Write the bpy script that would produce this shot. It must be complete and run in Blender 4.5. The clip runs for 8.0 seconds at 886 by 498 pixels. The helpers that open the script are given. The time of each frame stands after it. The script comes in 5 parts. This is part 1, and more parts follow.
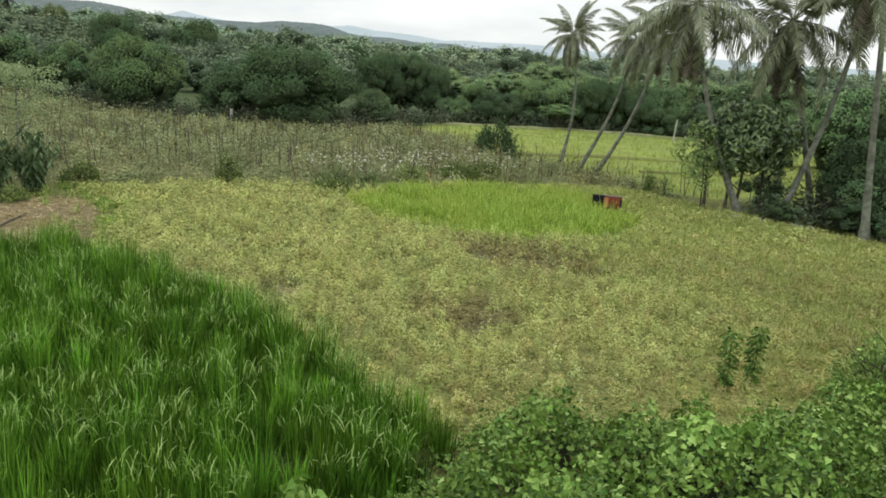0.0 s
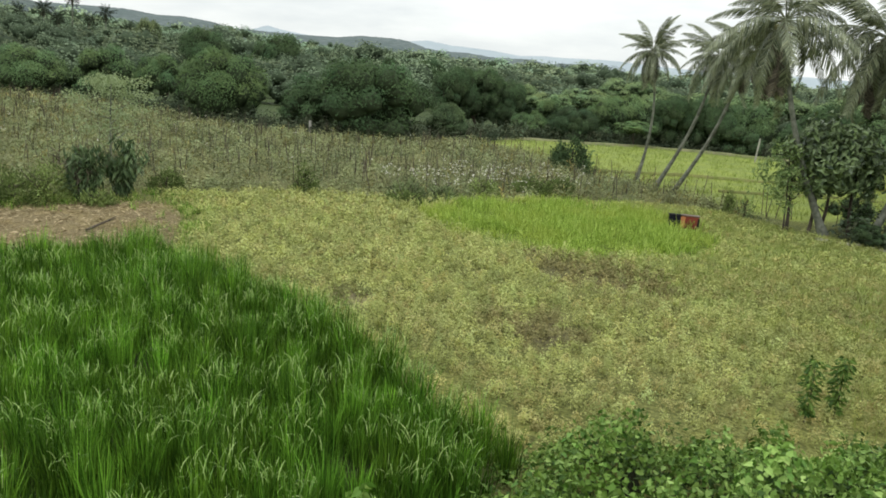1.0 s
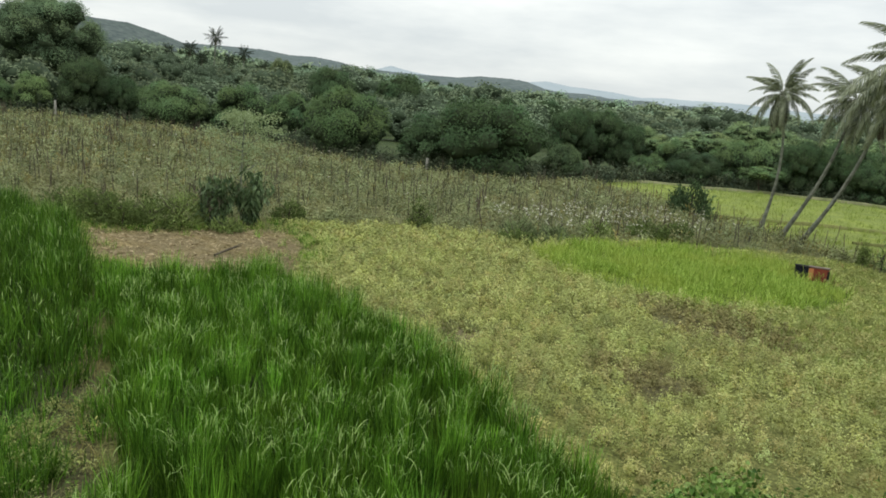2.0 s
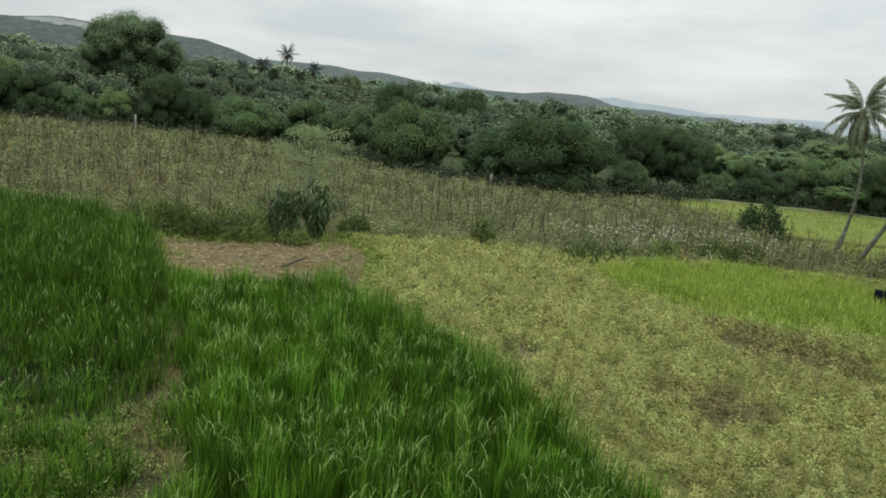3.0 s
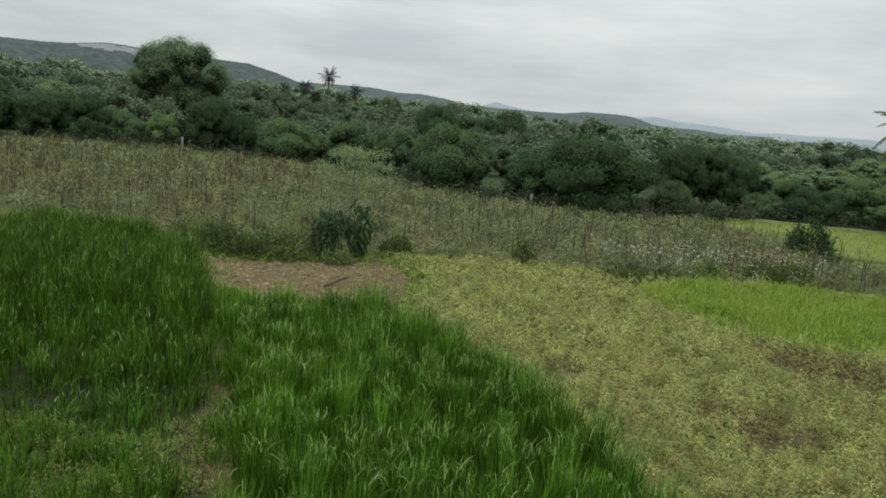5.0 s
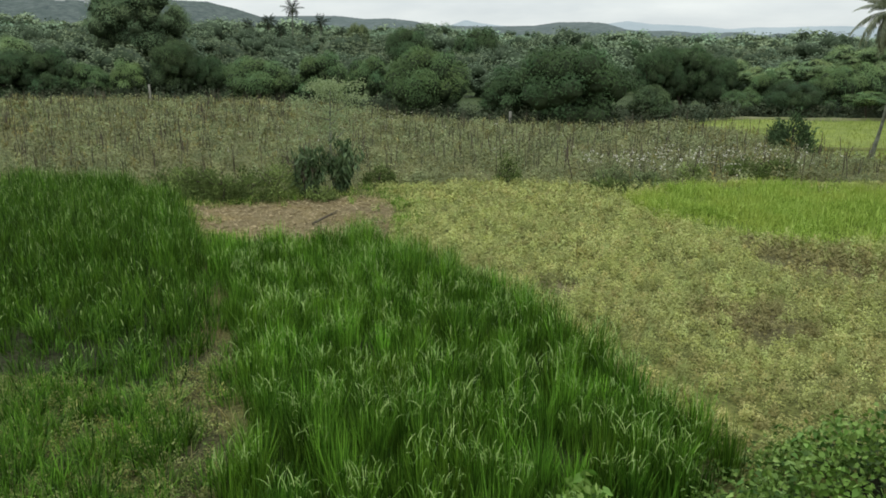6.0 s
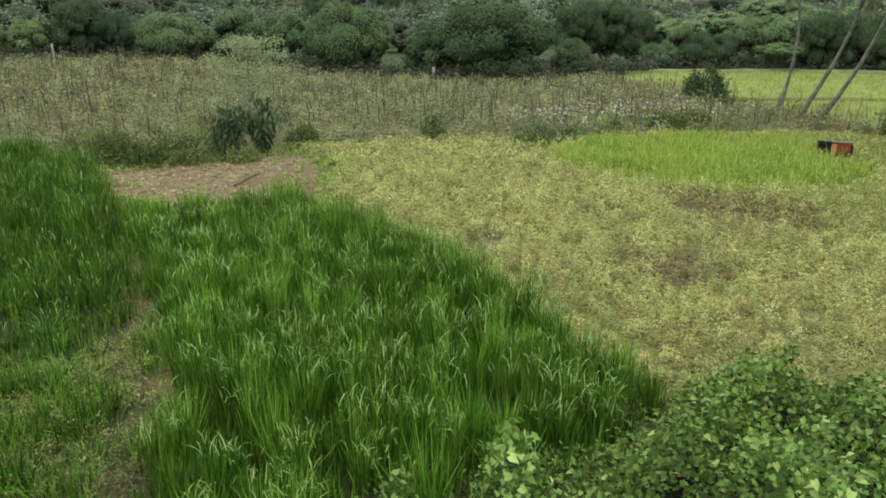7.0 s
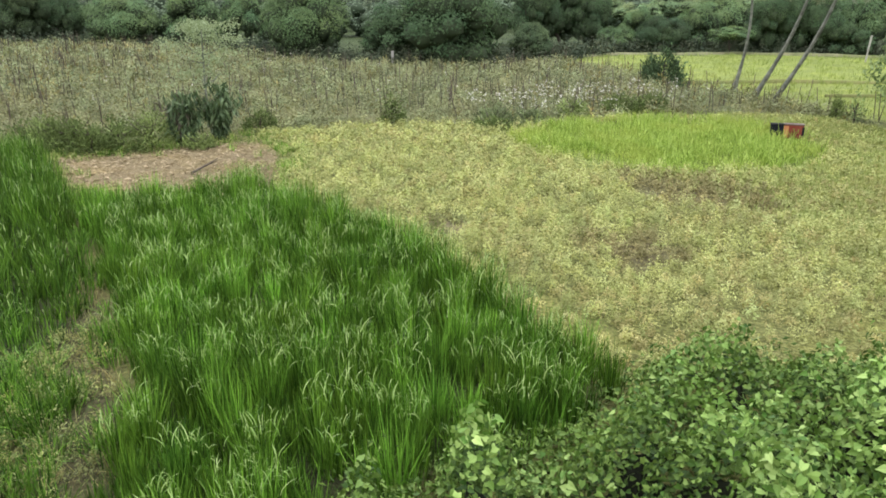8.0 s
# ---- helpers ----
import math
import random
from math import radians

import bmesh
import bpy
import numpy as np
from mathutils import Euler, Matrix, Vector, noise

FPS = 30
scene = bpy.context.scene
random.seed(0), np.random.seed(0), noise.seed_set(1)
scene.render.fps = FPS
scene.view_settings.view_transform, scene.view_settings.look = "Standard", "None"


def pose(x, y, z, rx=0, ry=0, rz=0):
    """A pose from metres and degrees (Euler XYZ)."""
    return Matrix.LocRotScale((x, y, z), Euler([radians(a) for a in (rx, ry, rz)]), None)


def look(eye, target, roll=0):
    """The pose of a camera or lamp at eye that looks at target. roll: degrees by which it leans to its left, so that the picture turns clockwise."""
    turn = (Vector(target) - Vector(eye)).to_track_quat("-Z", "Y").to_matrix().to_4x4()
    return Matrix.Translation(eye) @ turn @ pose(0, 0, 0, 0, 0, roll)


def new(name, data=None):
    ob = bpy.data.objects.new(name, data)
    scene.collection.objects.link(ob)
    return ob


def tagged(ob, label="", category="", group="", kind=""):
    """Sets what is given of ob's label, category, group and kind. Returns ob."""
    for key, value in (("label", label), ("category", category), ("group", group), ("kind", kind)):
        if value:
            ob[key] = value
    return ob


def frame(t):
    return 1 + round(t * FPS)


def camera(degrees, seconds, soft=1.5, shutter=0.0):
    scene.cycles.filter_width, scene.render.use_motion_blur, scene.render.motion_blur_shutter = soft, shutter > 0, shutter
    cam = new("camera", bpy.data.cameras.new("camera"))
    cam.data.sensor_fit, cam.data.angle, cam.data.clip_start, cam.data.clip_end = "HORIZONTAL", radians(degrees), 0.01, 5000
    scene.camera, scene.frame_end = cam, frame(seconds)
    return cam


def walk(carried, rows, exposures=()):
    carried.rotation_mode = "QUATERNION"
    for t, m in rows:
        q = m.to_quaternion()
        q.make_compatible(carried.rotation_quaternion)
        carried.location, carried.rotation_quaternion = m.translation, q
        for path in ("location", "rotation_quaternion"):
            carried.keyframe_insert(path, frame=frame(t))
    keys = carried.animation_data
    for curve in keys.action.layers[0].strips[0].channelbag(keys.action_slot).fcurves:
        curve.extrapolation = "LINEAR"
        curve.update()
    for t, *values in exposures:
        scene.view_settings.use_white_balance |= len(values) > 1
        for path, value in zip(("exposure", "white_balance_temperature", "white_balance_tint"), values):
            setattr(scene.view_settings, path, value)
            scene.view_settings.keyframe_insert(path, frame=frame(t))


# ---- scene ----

# ======== camera and its walk ========
EYE = 5.6
cam = camera(61.37, 8.0, soft=1.75)
ROWS = [
    (0.0, 0.0, 0.0, 0.0, 0.0, -13.7, 4.0),
    (0.5, -0.008, 0.023, -0.021, 1.71, -13.31, 3.42),
    (1.0, -0.016, 0.007, -0.01, 5.6, -13.02, 4.52),
    (1.5, 0.012, -0.042, 0.008, 10.52, -12.07, 6.24),
    (2.0, 0.002, -0.049, 0.003, 14.47, -10.83, 5.33),
    (2.2, 0.005, -0.054, 0.013, 16.21, -10.43, 5.26),
    (3.5, -0.054, -0.083, 0.043, 20.03, -10.03, 5.85),
    (4.0, -0.073, -0.089, 0.045, 20.76, -9.41, 6.06),
    (4.5, -0.08, -0.071, 0.042, 21.16, -9.05, 6.43),
    (4.7, -0.079, -0.094, 0.035, 21.84, -8.75, 6.48),
    (5.8, -0.17, -0.168, 0.024, 22.65, -12.59, 0.33),
    (6.0, -0.168, -0.173, 0.029, 21.16, -14.51, 0.26),
    (6.5, -0.145, -0.181, 0.024, 17.89, -17.15, -0.32),
    (7.0, -0.129, -0.169, 0.016, 15.49, -17.73, -0.12),
    (7.5, -0.132, -0.187, 0.02, 13.77, -18.0, 0.14),
    (8.0, -0.125, -0.175, 0.022, 12.42, -18.89, -0.04),
]
EXPOSURES = [(0.0, 0.36, 6550, 5), (1.5, 0.34, 6550, 5), (2.2, 0.08, 6500, 4), (3.5, -0.10, 6500, 4), (4.7, -0.30, 6450, 4),
             (5.8, 0.04, 6400, 3), (6.5, 0.27, 6400, 5), (7.2, 0.57, 6420, 10), (8.0, 0.92, 6200, 16)]
walk(cam, [(t, pose(x, y, EYE + z, 0, 0, yaw) @ pose(0, 0, 0, 90 + pitch) @ pose(0, 0, 0, 0, 0, roll))
           for t, x, y, z, yaw, pitch, roll in ROWS], EXPOSURES)

# ======== world: overcast sky, one soft sun ========
SUN_EL, SUN_ROT = radians(58), radians(200)
world = bpy.data.worlds.new("overcast_sky")
scene.world = world
world.use_nodes = True
wn, wl = world.node_tree.nodes, world.node_tree.links
wn.clear()
w_out = wn.new("ShaderNodeOutputWorld")
w_sky = wn.new("ShaderNodeTexSky")
w_sky.sky_type, w_sky.sun_disc, w_sky.sun_elevation, w_sky.sun_rotation = "NISHITA", False, SUN_EL, SUN_ROT
w_bg_sky = wn.new("ShaderNodeBackground")
w_bg_sky.inputs["Strength"].default_value = 0.06
wl.new(w_sky.outputs["Color"], w_bg_sky.inputs["Color"])
w_tc = wn.new("ShaderNodeTexCoord")
w_map = wn.new("ShaderNodeMapping")
w_map.inputs["Scale"].default_value = (1.6, 1.6, 7.0)
wl.new(w_tc.outputs["Generated"], w_map.inputs["Vector"])
w_noise = wn.new("ShaderNodeTexNoise")
w_noise.inputs["Scale"].default_value = 2.2
w_noise.inputs["Detail"].default_value = 6
w_noise.inputs["Roughness"].default_value = 0.55
wl.new(w_map.outputs["Vector"], w_noise.inputs["Vector"])
w_ramp = wn.new("ShaderNodeValToRGB")
w_ramp.color_ramp.elements[0].position, w_ramp.color_ramp.elements[0].color = 0.36, (0.74, 0.765, 0.80, 1)
w_ramp.color_ramp.elements[1].position, w_ramp.color_ramp.elements[1].color = 0.66, (1.0, 1.0, 1.0, 1)
wl.new(w_noise.outputs["Fac"], w_ramp.inputs["Fac"])
# an overcast sky is about three times as bright overhead as at the horizon
w_sep = wn.new("ShaderNodeSeparateXYZ")
wl.new(w_tc.outputs["Generated"], w_sep.inputs["Vector"])
w_grad = wn.new("ShaderNodeMapRange")
w_grad.inputs["From Min"].default_value, w_grad.inputs["From Max"].default_value = 0.0, 1.0
w_grad.inputs["To Min"].default_value, w_grad.inputs["To Max"].default_value = 0.84, 1.9
wl.new(w_sep.outputs["Z"], w_grad.inputs["Value"])
w_bg_cloud = wn.new("ShaderNodeBackground")
wl.new(w_ramp.outputs["Color"], w_bg_cloud.inputs["Color"])
wl.new(w_grad.outputs["Result"], w_bg_cloud.inputs["Strength"])
w_mix = wn.new("ShaderNodeMixShader")
w_mix.inputs["Fac"].default_value = 0.92
wl.new(w_bg_sky.outputs["Background"], w_mix.inputs[1])
wl.new(w_bg_cloud.outputs["Background"], w_mix.inputs[2])
wl.new(w_mix.outputs["Shader"], w_out.inputs["Surface"])

sun = new("sun", bpy.data.lights.new("sun", "SUN"))
sun.data.energy, sun.data.angle, sun.data.color = 0.5, radians(20), (1.0, 0.97, 0.91)
sun.matrix_world = look((0, 0, 60), (12, 30, -20))

# ======== materials ========
def node_mat(name):
    m = bpy.data.materials.new(name)
    m.use_nodes = True
    m.node_tree.nodes.clear()
    return m, m.node_tree.nodes, m.node_tree.links


def mix_rgb(n, l, a, b, fac, blend="MIX"):
    """Mixes two sockets or colours; fac a socket or a number."""
    x = n.new("ShaderNodeMix")
    x.data_type, x.blend_type = "RGBA", blend
    for sock, v in ((x.inputs[0], fac), (x.inputs[6], a), (x.inputs[7], b)):
        if isinstance(v, bpy.types.NodeSocket):
            l.new(v, sock)
        else:
            sock.default_value = v if isinstance(v, (int, float)) else (*v, 1)
    return x.outputs[2]


def noise_fac(n, l, scale, lo=0.3, hi=0.7, detail=3, coords="Object"):
    tc = n.new("ShaderNodeTexCoord")
    t = n.new("ShaderNodeTexNoise")
    t.inputs["Scale"].default_value, t.inputs["Detail"].default_value = scale, detail
    if coords == "World":
        g = n.new("ShaderNodeNewGeometry")
        l.new(g.outputs["Position"], t.inputs["Vector"])
    else:
        l.new(tc.outputs[coords], t.inputs["Vector"])
    r = n.new("ShaderNodeMapRange")
    r.inputs["From Min"].default_value, r.inputs["From Max"].default_value = lo, hi
    l.new(t.outputs["Fac"], r.inputs["Value"])
    return r.outputs["Result"]


def leaf_mat(name, dark, light, patch=None, patch_scale=0.4, rough=0.55, through_light=0.22, own=False, tinted=False, gloss=0.3):
    """Foliage: every leaf has its own shade; a second colour lies in patches over the ground plan."""
    m, n, l = node_mat(name)
    g = n.new("ShaderNodeNewGeometry")
    col = mix_rgb(n, l, dark, light, g.outputs["Random Per Island"])
    if patch:
        col = mix_rgb(n, l, col, patch, noise_fac(n, l, patch_scale, 0.45, 0.68, 4, "World"))
    if own:
        o = n.new("ShaderNodeObjectInfo")
        col = mix_rgb(n, l, col, o.outputs["Color"], 1.0, "MULTIPLY")
    if tinted:
        a = n.new("ShaderNodeAttribute")
        a.attribute_name = "tint"
        col = mix_rgb(n, l, col, a.outputs["Color"], 1.0, "MULTIPLY")
    b = n.new("ShaderNodeBsdfPrincipled")
    b.inputs["Roughness"].default_value = rough
    b.inputs["Specular IOR Level"].default_value = gloss
    l.new(col, b.inputs["Base Color"])
    t = n.new("ShaderNodeBsdfTranslucent")
    l.new(mix_rgb(n, l, col, (1.0, 1.0, 0.55), 0.6, "MULTIPLY"), t.inputs["Color"])
    x = n.new("ShaderNodeMixShader")
    x.inputs["Fac"].default_value = through_light
    l.new(b.outputs[0], x.inputs[1])
    l.new(t.outputs[0], x.inputs[2])
    out = n.new("ShaderNodeOutputMaterial")
    l.new(x.outputs[0], out.inputs["Surface"])
    return m


def solid_mat(name, a, b, scale=6.0, rough=0.8, bump=0.3, bump_scale=40.0, stain=None, metallic=0.0, coords="Object"):
    """Bark, wood, soil, plastic: two colours at one scale, stains at a larger one, fine relief."""
    m, n, l = node_mat(name)
    col = mix_rgb(n, l, a, b, noise_fac(n, l, scale, 0.3, 0.7, 5, coords))
    if stain:
        col = mix_rgb(n, l, col, stain, noise_fac(n, l, scale * 0.23, 0.5, 0.7, 3, coords))
    p = n.new("ShaderNodeBsdfPrincipled")
    p.inputs["Roughness"].default_value, p.inputs["Metallic"].default_value = rough, metallic
    p.inputs["Specular IOR Level"].default_value = 0.12 if rough > 0.7 else 0.4
    l.new(col, p.inputs["Base Color"])
    bp = n.new("ShaderNodeBump")
    bp.inputs["Strength"].default_value, bp.inputs["Distance"].default_value = bump, 0.02
    l.new(noise_fac(n, l, bump_scale, 0.2, 0.8, 4, coords), bp.inputs["Height"])
    l.new(bp.outputs["Normal"], p.inputs["Normal"])
    out = n.new("ShaderNodeOutputMaterial")
    l.new(p.outputs[0], out.inputs["Surface"])
    return m


def ground_mat():
    """Bare and grown earth; its cover colour is a point attribute, broken up by noise at three scales."""
    m, n, l = node_mat("ground_cover")
    a = n.new("ShaderNodeAttribute")
    a.attribute_name = "cover"
    col = a.outputs["Color"]
    col = mix_rgb(n, l, col, (0.42, 0.42, 0.36), noise_fac(n, l, 11.0, 0.42, 0.66, 8, "World"), "MULTIPLY")
    col = mix_rgb(n, l, col, (1.7, 1.65, 1.5), noise_fac(n, l, 23.0, 0.52, 0.72, 8, "World"), "MULTIPLY")
    col = mix_rgb(n, l, col, (1.4, 1.35, 1.1), noise_fac(n, l, 0.55, 0.45, 0.75, 4, "World"), "MULTIPLY")
    col = mix_rgb(n, l, col, (0.62, 0.66, 0.6), noise_fac(n, l, 0.12, 0.5, 0.75, 3, "World"), "MULTIPLY")
    p = n.new("ShaderNodeBsdfPrincipled")
    p.inputs["Roughness"].default_value = 0.92
    p.inputs["Specular IOR Level"].default_value = 0.15
    l.new(col, p.inputs["Base Color"])
    bp = n.new("ShaderNodeBump")
    bp.inputs["Strength"].default_value, bp.inputs["Distance"].default_value = 0.8, 0.08
    l.new(noise_fac(n, l, 14.0, 0.2, 0.8, 6, "World"), bp.inputs["Height"])
    l.new(bp.outputs["Normal"], p.inputs["Normal"])
    out = n.new("ShaderNodeOutputMaterial")
    l.new(p.outputs[0], out.inputs["Surface"])
    return m


M_GROUND = ground_mat()
M_GRASS = leaf_mat("fodder_grass", (0.015, 0.052, 0.005), (0.168, 0.335, 0.035), None, 0.9, 0.5, 0.12, gloss=0.12, tinted=True)
M_GRASS_HIGHLIGHT = leaf_mat("highlit_grass_blade", (0.12, 0.25, 0.03), (0.38, 0.50, 0.16), None, 1, 0.36, 0.14, gloss=0.4)
M_BRIGHT = leaf_mat("young_grass", (0.16, 0.26, 0.03), (0.46, 0.59, 0.14), (0.37, 0.43, 0.09), 0.35, 0.55, 0.25, gloss=0.15)
M_WEED = leaf_mat("meadow_weed", (0.278, 0.304, 0.100), (0.50, 0.526, 0.222), (0.365, 0.40, 0.138), 0.5, 0.7, 0.3, tinted=True, gloss=0.06)
M_WEED_DRY = leaf_mat("meadow_straw", (0.30, 0.28, 0.10), (0.50, 0.465, 0.21), None, 0.6, 0.75, 0.3, tinted=True, gloss=0.06)
M_WEED_BROWN = leaf_mat("withered_weed", (0.155, 0.142, 0.052), (0.30, 0.275, 0.115), None, 1, 0.8, 0.1, tinted=True, gloss=0.15)
M_FIELD = leaf_mat("field_weed", (0.14, 0.162, 0.08), (0.30, 0.33, 0.172), (0.225, 0.228, 0.118), 0.22, 0.7, 0.3, tinted=True, gloss=0.06)
M_PADDY = leaf_mat("paddy_blade", (0.21, 0.275, 0.055), (0.32, 0.395, 0.11), (0.29, 0.32, 0.10), 0.1, 0.6, 0.3)
M_VINE = leaf_mat("vine_leaf", (0.055, 0.14, 0.016), (0.32, 0.45, 0.125), (0.14, 0.25, 0.038), 1.2, 0.5, 0.14, gloss=0.2, tinted=True)
M_VINE_DARK = leaf_mat("creeper_leaf", (0.028, 0.070, 0.010), (0.165, 0.255, 0.05), None, 1, 0.5, 0.12, gloss=0.18)
M_VINE_SHADE = leaf_mat("shaded_vine_leaf", (0.018, 0.045, 0.008), (0.09, 0.15, 0.03), None, 1, 0.55, 0.08, gloss=0.15)
M_CROWN = leaf_mat("tree_leaf", (0.126, 0.176, 0.088), (0.162, 0.214, 0.112), None, 1, 0.7, 0.1, own=True, tinted=True, gloss=0.06)
M_WOODS = leaf_mat("woods_leaf", (0.150, 0.190, 0.112), (0.178, 0.220, 0.132), None, 1, 0.7, 0.1, tinted=True, gloss=0.07)
# crown cores, darker than the leaves to paint the shade between them
M_CORE_SHADE = solid_mat("crown_core_shade", (0.026, 0.038, 0.019), (0.055, 0.075, 0.038), 4, 0.9, 0.3, 20)
M_CORE_SHADE_FAR = solid_mat("woods_core_shade", (0.034, 0.05, 0.028), (0.066, 0.092, 0.052), 0.8, 0.9, 0.3, 3, coords="World")
M_VINE_GAP = solid_mat("vine_gap_shade", (0.008, 0.010, 0.005), (0.02, 0.022, 0.011), 3, 0.95, 0.2, 20)
M_BROAD = leaf_mat("broad_leaf", (0.012, 0.034, 0.009), (0.25, 0.335, 0.145), None, 1, 0.32, 0.15, gloss=0.55)
M_CANE = leaf_mat("cane_leaf", (0.024, 0.052, 0.018), (0.14, 0.20, 0.085), None, 1, 0.5, 0.1, gloss=0.25)
M_FROND = leaf_mat("palm_frond", (0.060, 0.082, 0.040), (0.31, 0.335, 0.20), None, 1, 0.38, 0.15, gloss=0.45)
# dark copy of the frond colour, painting far crowns as silhouettes on the sky
M_FROND_SILHOUETTE = leaf_mat("silhouette_frond", (0.018, 0.028, 0.015), (0.045, 0.058, 0.032), None, 1, 0.7, 0.04, gloss=0.05)
M_FROND_DRY = leaf_mat("dry_frond", (0.045, 0.039, 0.027), (0.20, 0.172, 0.118), None, 1, 0.75, 0.1)
M_BARK = solid_mat("grey_bark", (0.09, 0.098, 0.075), (0.23, 0.238, 0.19), 5, 0.9, 0.5, 30, (0.08, 0.08, 0.06))
M_BARK_DARK = solid_mat("dark_bark", (0.05, 0.042, 0.033), (0.11, 0.09, 0.07), 6, 0.9, 0.5, 30)
M_STALK = solid_mat("dry_stalk", (0.055, 0.048, 0.035), (0.13, 0.11, 0.08), 3, 0.9, 0.2, 30)
M_STAKE = solid_mat("stake_wood", (0.07, 0.055, 0.045), (0.16, 0.13, 0.10), 4, 0.9, 0.4, 40)
M_COTTON = solid_mat("white_boll", (0.54, 0.52, 0.43), (0.72, 0.70, 0.60), 30, 0.9, 0.2, 60)
M_STRAW = leaf_mat("straw_litter", (0.17, 0.13, 0.072), (0.48, 0.39, 0.235), None, 1, 0.85, 0.05)
M_CRATE_RED = solid_mat("red_plastic", (0.20, 0.042, 0.028), (0.28, 0.075, 0.042), 4, 0.75, 0.1, 20, (0.17, 0.06, 0.045))
M_CRATE_ORANGE = solid_mat("orange_plastic", (0.42, 0.16, 0.06), (0.50, 0.21, 0.085), 4, 0.55, 0.1, 20)
M_CRATE_BLUE = solid_mat("dark_blue_plastic", (0.010, 0.011, 0.017), (0.018, 0.019, 0.028), 4, 0.75, 0.1, 20)
M_CRATE_BROWN = solid_mat("brown_plastic", (0.09, 0.06, 0.045), (0.16, 0.11, 0.08), 4, 0.55, 0.1, 20)
M_BLACK = solid_mat("black_plastic", (0.012, 0.012, 0.013), (0.022, 0.022, 0.023), 4, 0.75, 0.1, 20)
M_WHITEWASH = solid_mat("whitewashed_stone", (0.32, 0.31, 0.27), (0.44, 0.425, 0.375), 8, 0.85, 0.3, 30, (0.25, 0.235, 0.20))
M_STONE = solid_mat("field_stone", (0.34, 0.31, 0.26), (0.52, 0.49, 0.43), 5, 0.9, 0.5, 20)
# the ridge colours are greyed and blued to paint the haze of distance
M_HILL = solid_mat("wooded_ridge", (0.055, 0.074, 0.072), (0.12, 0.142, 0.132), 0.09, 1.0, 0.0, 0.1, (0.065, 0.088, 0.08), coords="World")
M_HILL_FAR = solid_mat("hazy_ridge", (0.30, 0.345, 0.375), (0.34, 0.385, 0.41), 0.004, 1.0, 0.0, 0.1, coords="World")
M_HILL_MID = solid_mat("haze_dimmed_ridge", (0.075, 0.098, 0.098), (0.135, 0.16, 0.155), 0.05, 1.0, 0.0, 0.1, (0.085, 0.11, 0.108), coords="World")
M_QUARRY = solid_mat("bare_rock_slope", (0.20, 0.215, 0.22), (0.29, 0.30, 0.30), 0.02, 1.0, 0.0, 0.1, coords="World")

# ======== mesh helpers ========
rng = np.random.default_rng(7)


def make_mesh(name, V, F, mats, smooth=False, slots=None, attr=None):
    """A mesh from an array of points and one array of faces (or a list of them, of any side counts)."""
    V = np.asarray(V, dtype=np.float32)
    Fs = F if isinstance(F, list) else [F]
    Fs = [np.asarray(f, dtype=np.int32) for f in Fs if len(f)]
    me = bpy.data.meshes.new(name)
    loops = np.concatenate([f.ravel() for f in Fs])
    counts = np.concatenate([np.full(len(f), f.shape[1], np.int32) for f in Fs])
    starts = np.concatenate([[0], np.cumsum(counts)[:-1]]).astype(np.int32)
    me.vertices.add(len(V))
    me.vertices.foreach_set("co", V.ravel())
    me.loops.add(len(loops))
    me.loops.foreach_set("vertex_index", loops)
    me.polygons.add(len(counts))
    me.polygons.foreach_set("loop_start", starts)
    me.polygons.foreach_set("loop_total", counts)
    for m in mats if isinstance(mats, (list, tuple)) else [mats]:
        me.materials.append(m)
    if slots is not None:
        me.polygons.foreach_set("material_index", np.asarray(slots, dtype=np.int32))
    me.polygons.foreach_set("use_smooth", np.full(len(counts), smooth, dtype=bool))
    me.update(calc_edges=True)
    if attr:
        key, values = attr
        at = me.attributes.new(key, "FLOAT_COLOR", "POINT")
        at.data.foreach_set("color", np.c_[values, np.ones(len(values))].astype(np.float32).ravel())
    me.validate()
    return me


def part(name, me, parent=None, label=""):
    ob = new(name, me)
    ob.parent = parent
    if label:
        ob["label"] = label
    return ob


def join(*sets):
    """Joins several (V, F) with equal side counts into one."""
    Vs, Fs, k = [], [], 0
    for V, F in sets:
        Vs.append(V)
        Fs.append(F + k)
        k += len(V)
    return np.concatenate(Vs), np.concatenate(Fs)


def unit(v):
    return v / (np.linalg.norm(v, axis=-1, keepdims=True) + 1e-9)


def blades(P, h, w, az, lean, bend, seg=3, curl=2.2):
    """Grass blades: tapered strips that lean and bend over towards az; a higher curl bends the tips alone."""
    n = len(P)
    s = np.linspace(0, 1, seg + 1)
    d = np.c_[np.cos(az), np.sin(az), np.zeros(n)]
    turn = az + np.pi / 2 + rng.uniform(-0.9, 0.9, n)
    side = np.c_[np.cos(turn), np.sin(turn), np.zeros(n)]
    V = np.empty((n, seg + 1, 2, 3))
    for i, a in enumerate(s):
        out = h * (np.sin(lean) * a + 0.6 * bend * a ** curl)
        up = h * (np.cos(lean) * a - 0.42 * bend * a ** (curl + 0.4))
        c = P + d * out[:, None]
        c[:, 2] += up
        half = 0.5 * w * (0.75 + 0.5 * a if a < 0.5 else 1.0) * (1 - a) ** 0.55 + 0.0008
        V[:, i, 0] = c - side * half[:, None]
        V[:, i, 1] = c + side * half[:, None]
    base = (np.arange(n) * (seg + 1) * 2)[:, None]
    F = np.concatenate([base + np.array([2 * i, 2 * i + 1, 2 * i + 3, 2 * i + 2]) for i in range(seg)])
    return V.reshape(-1, 3), F


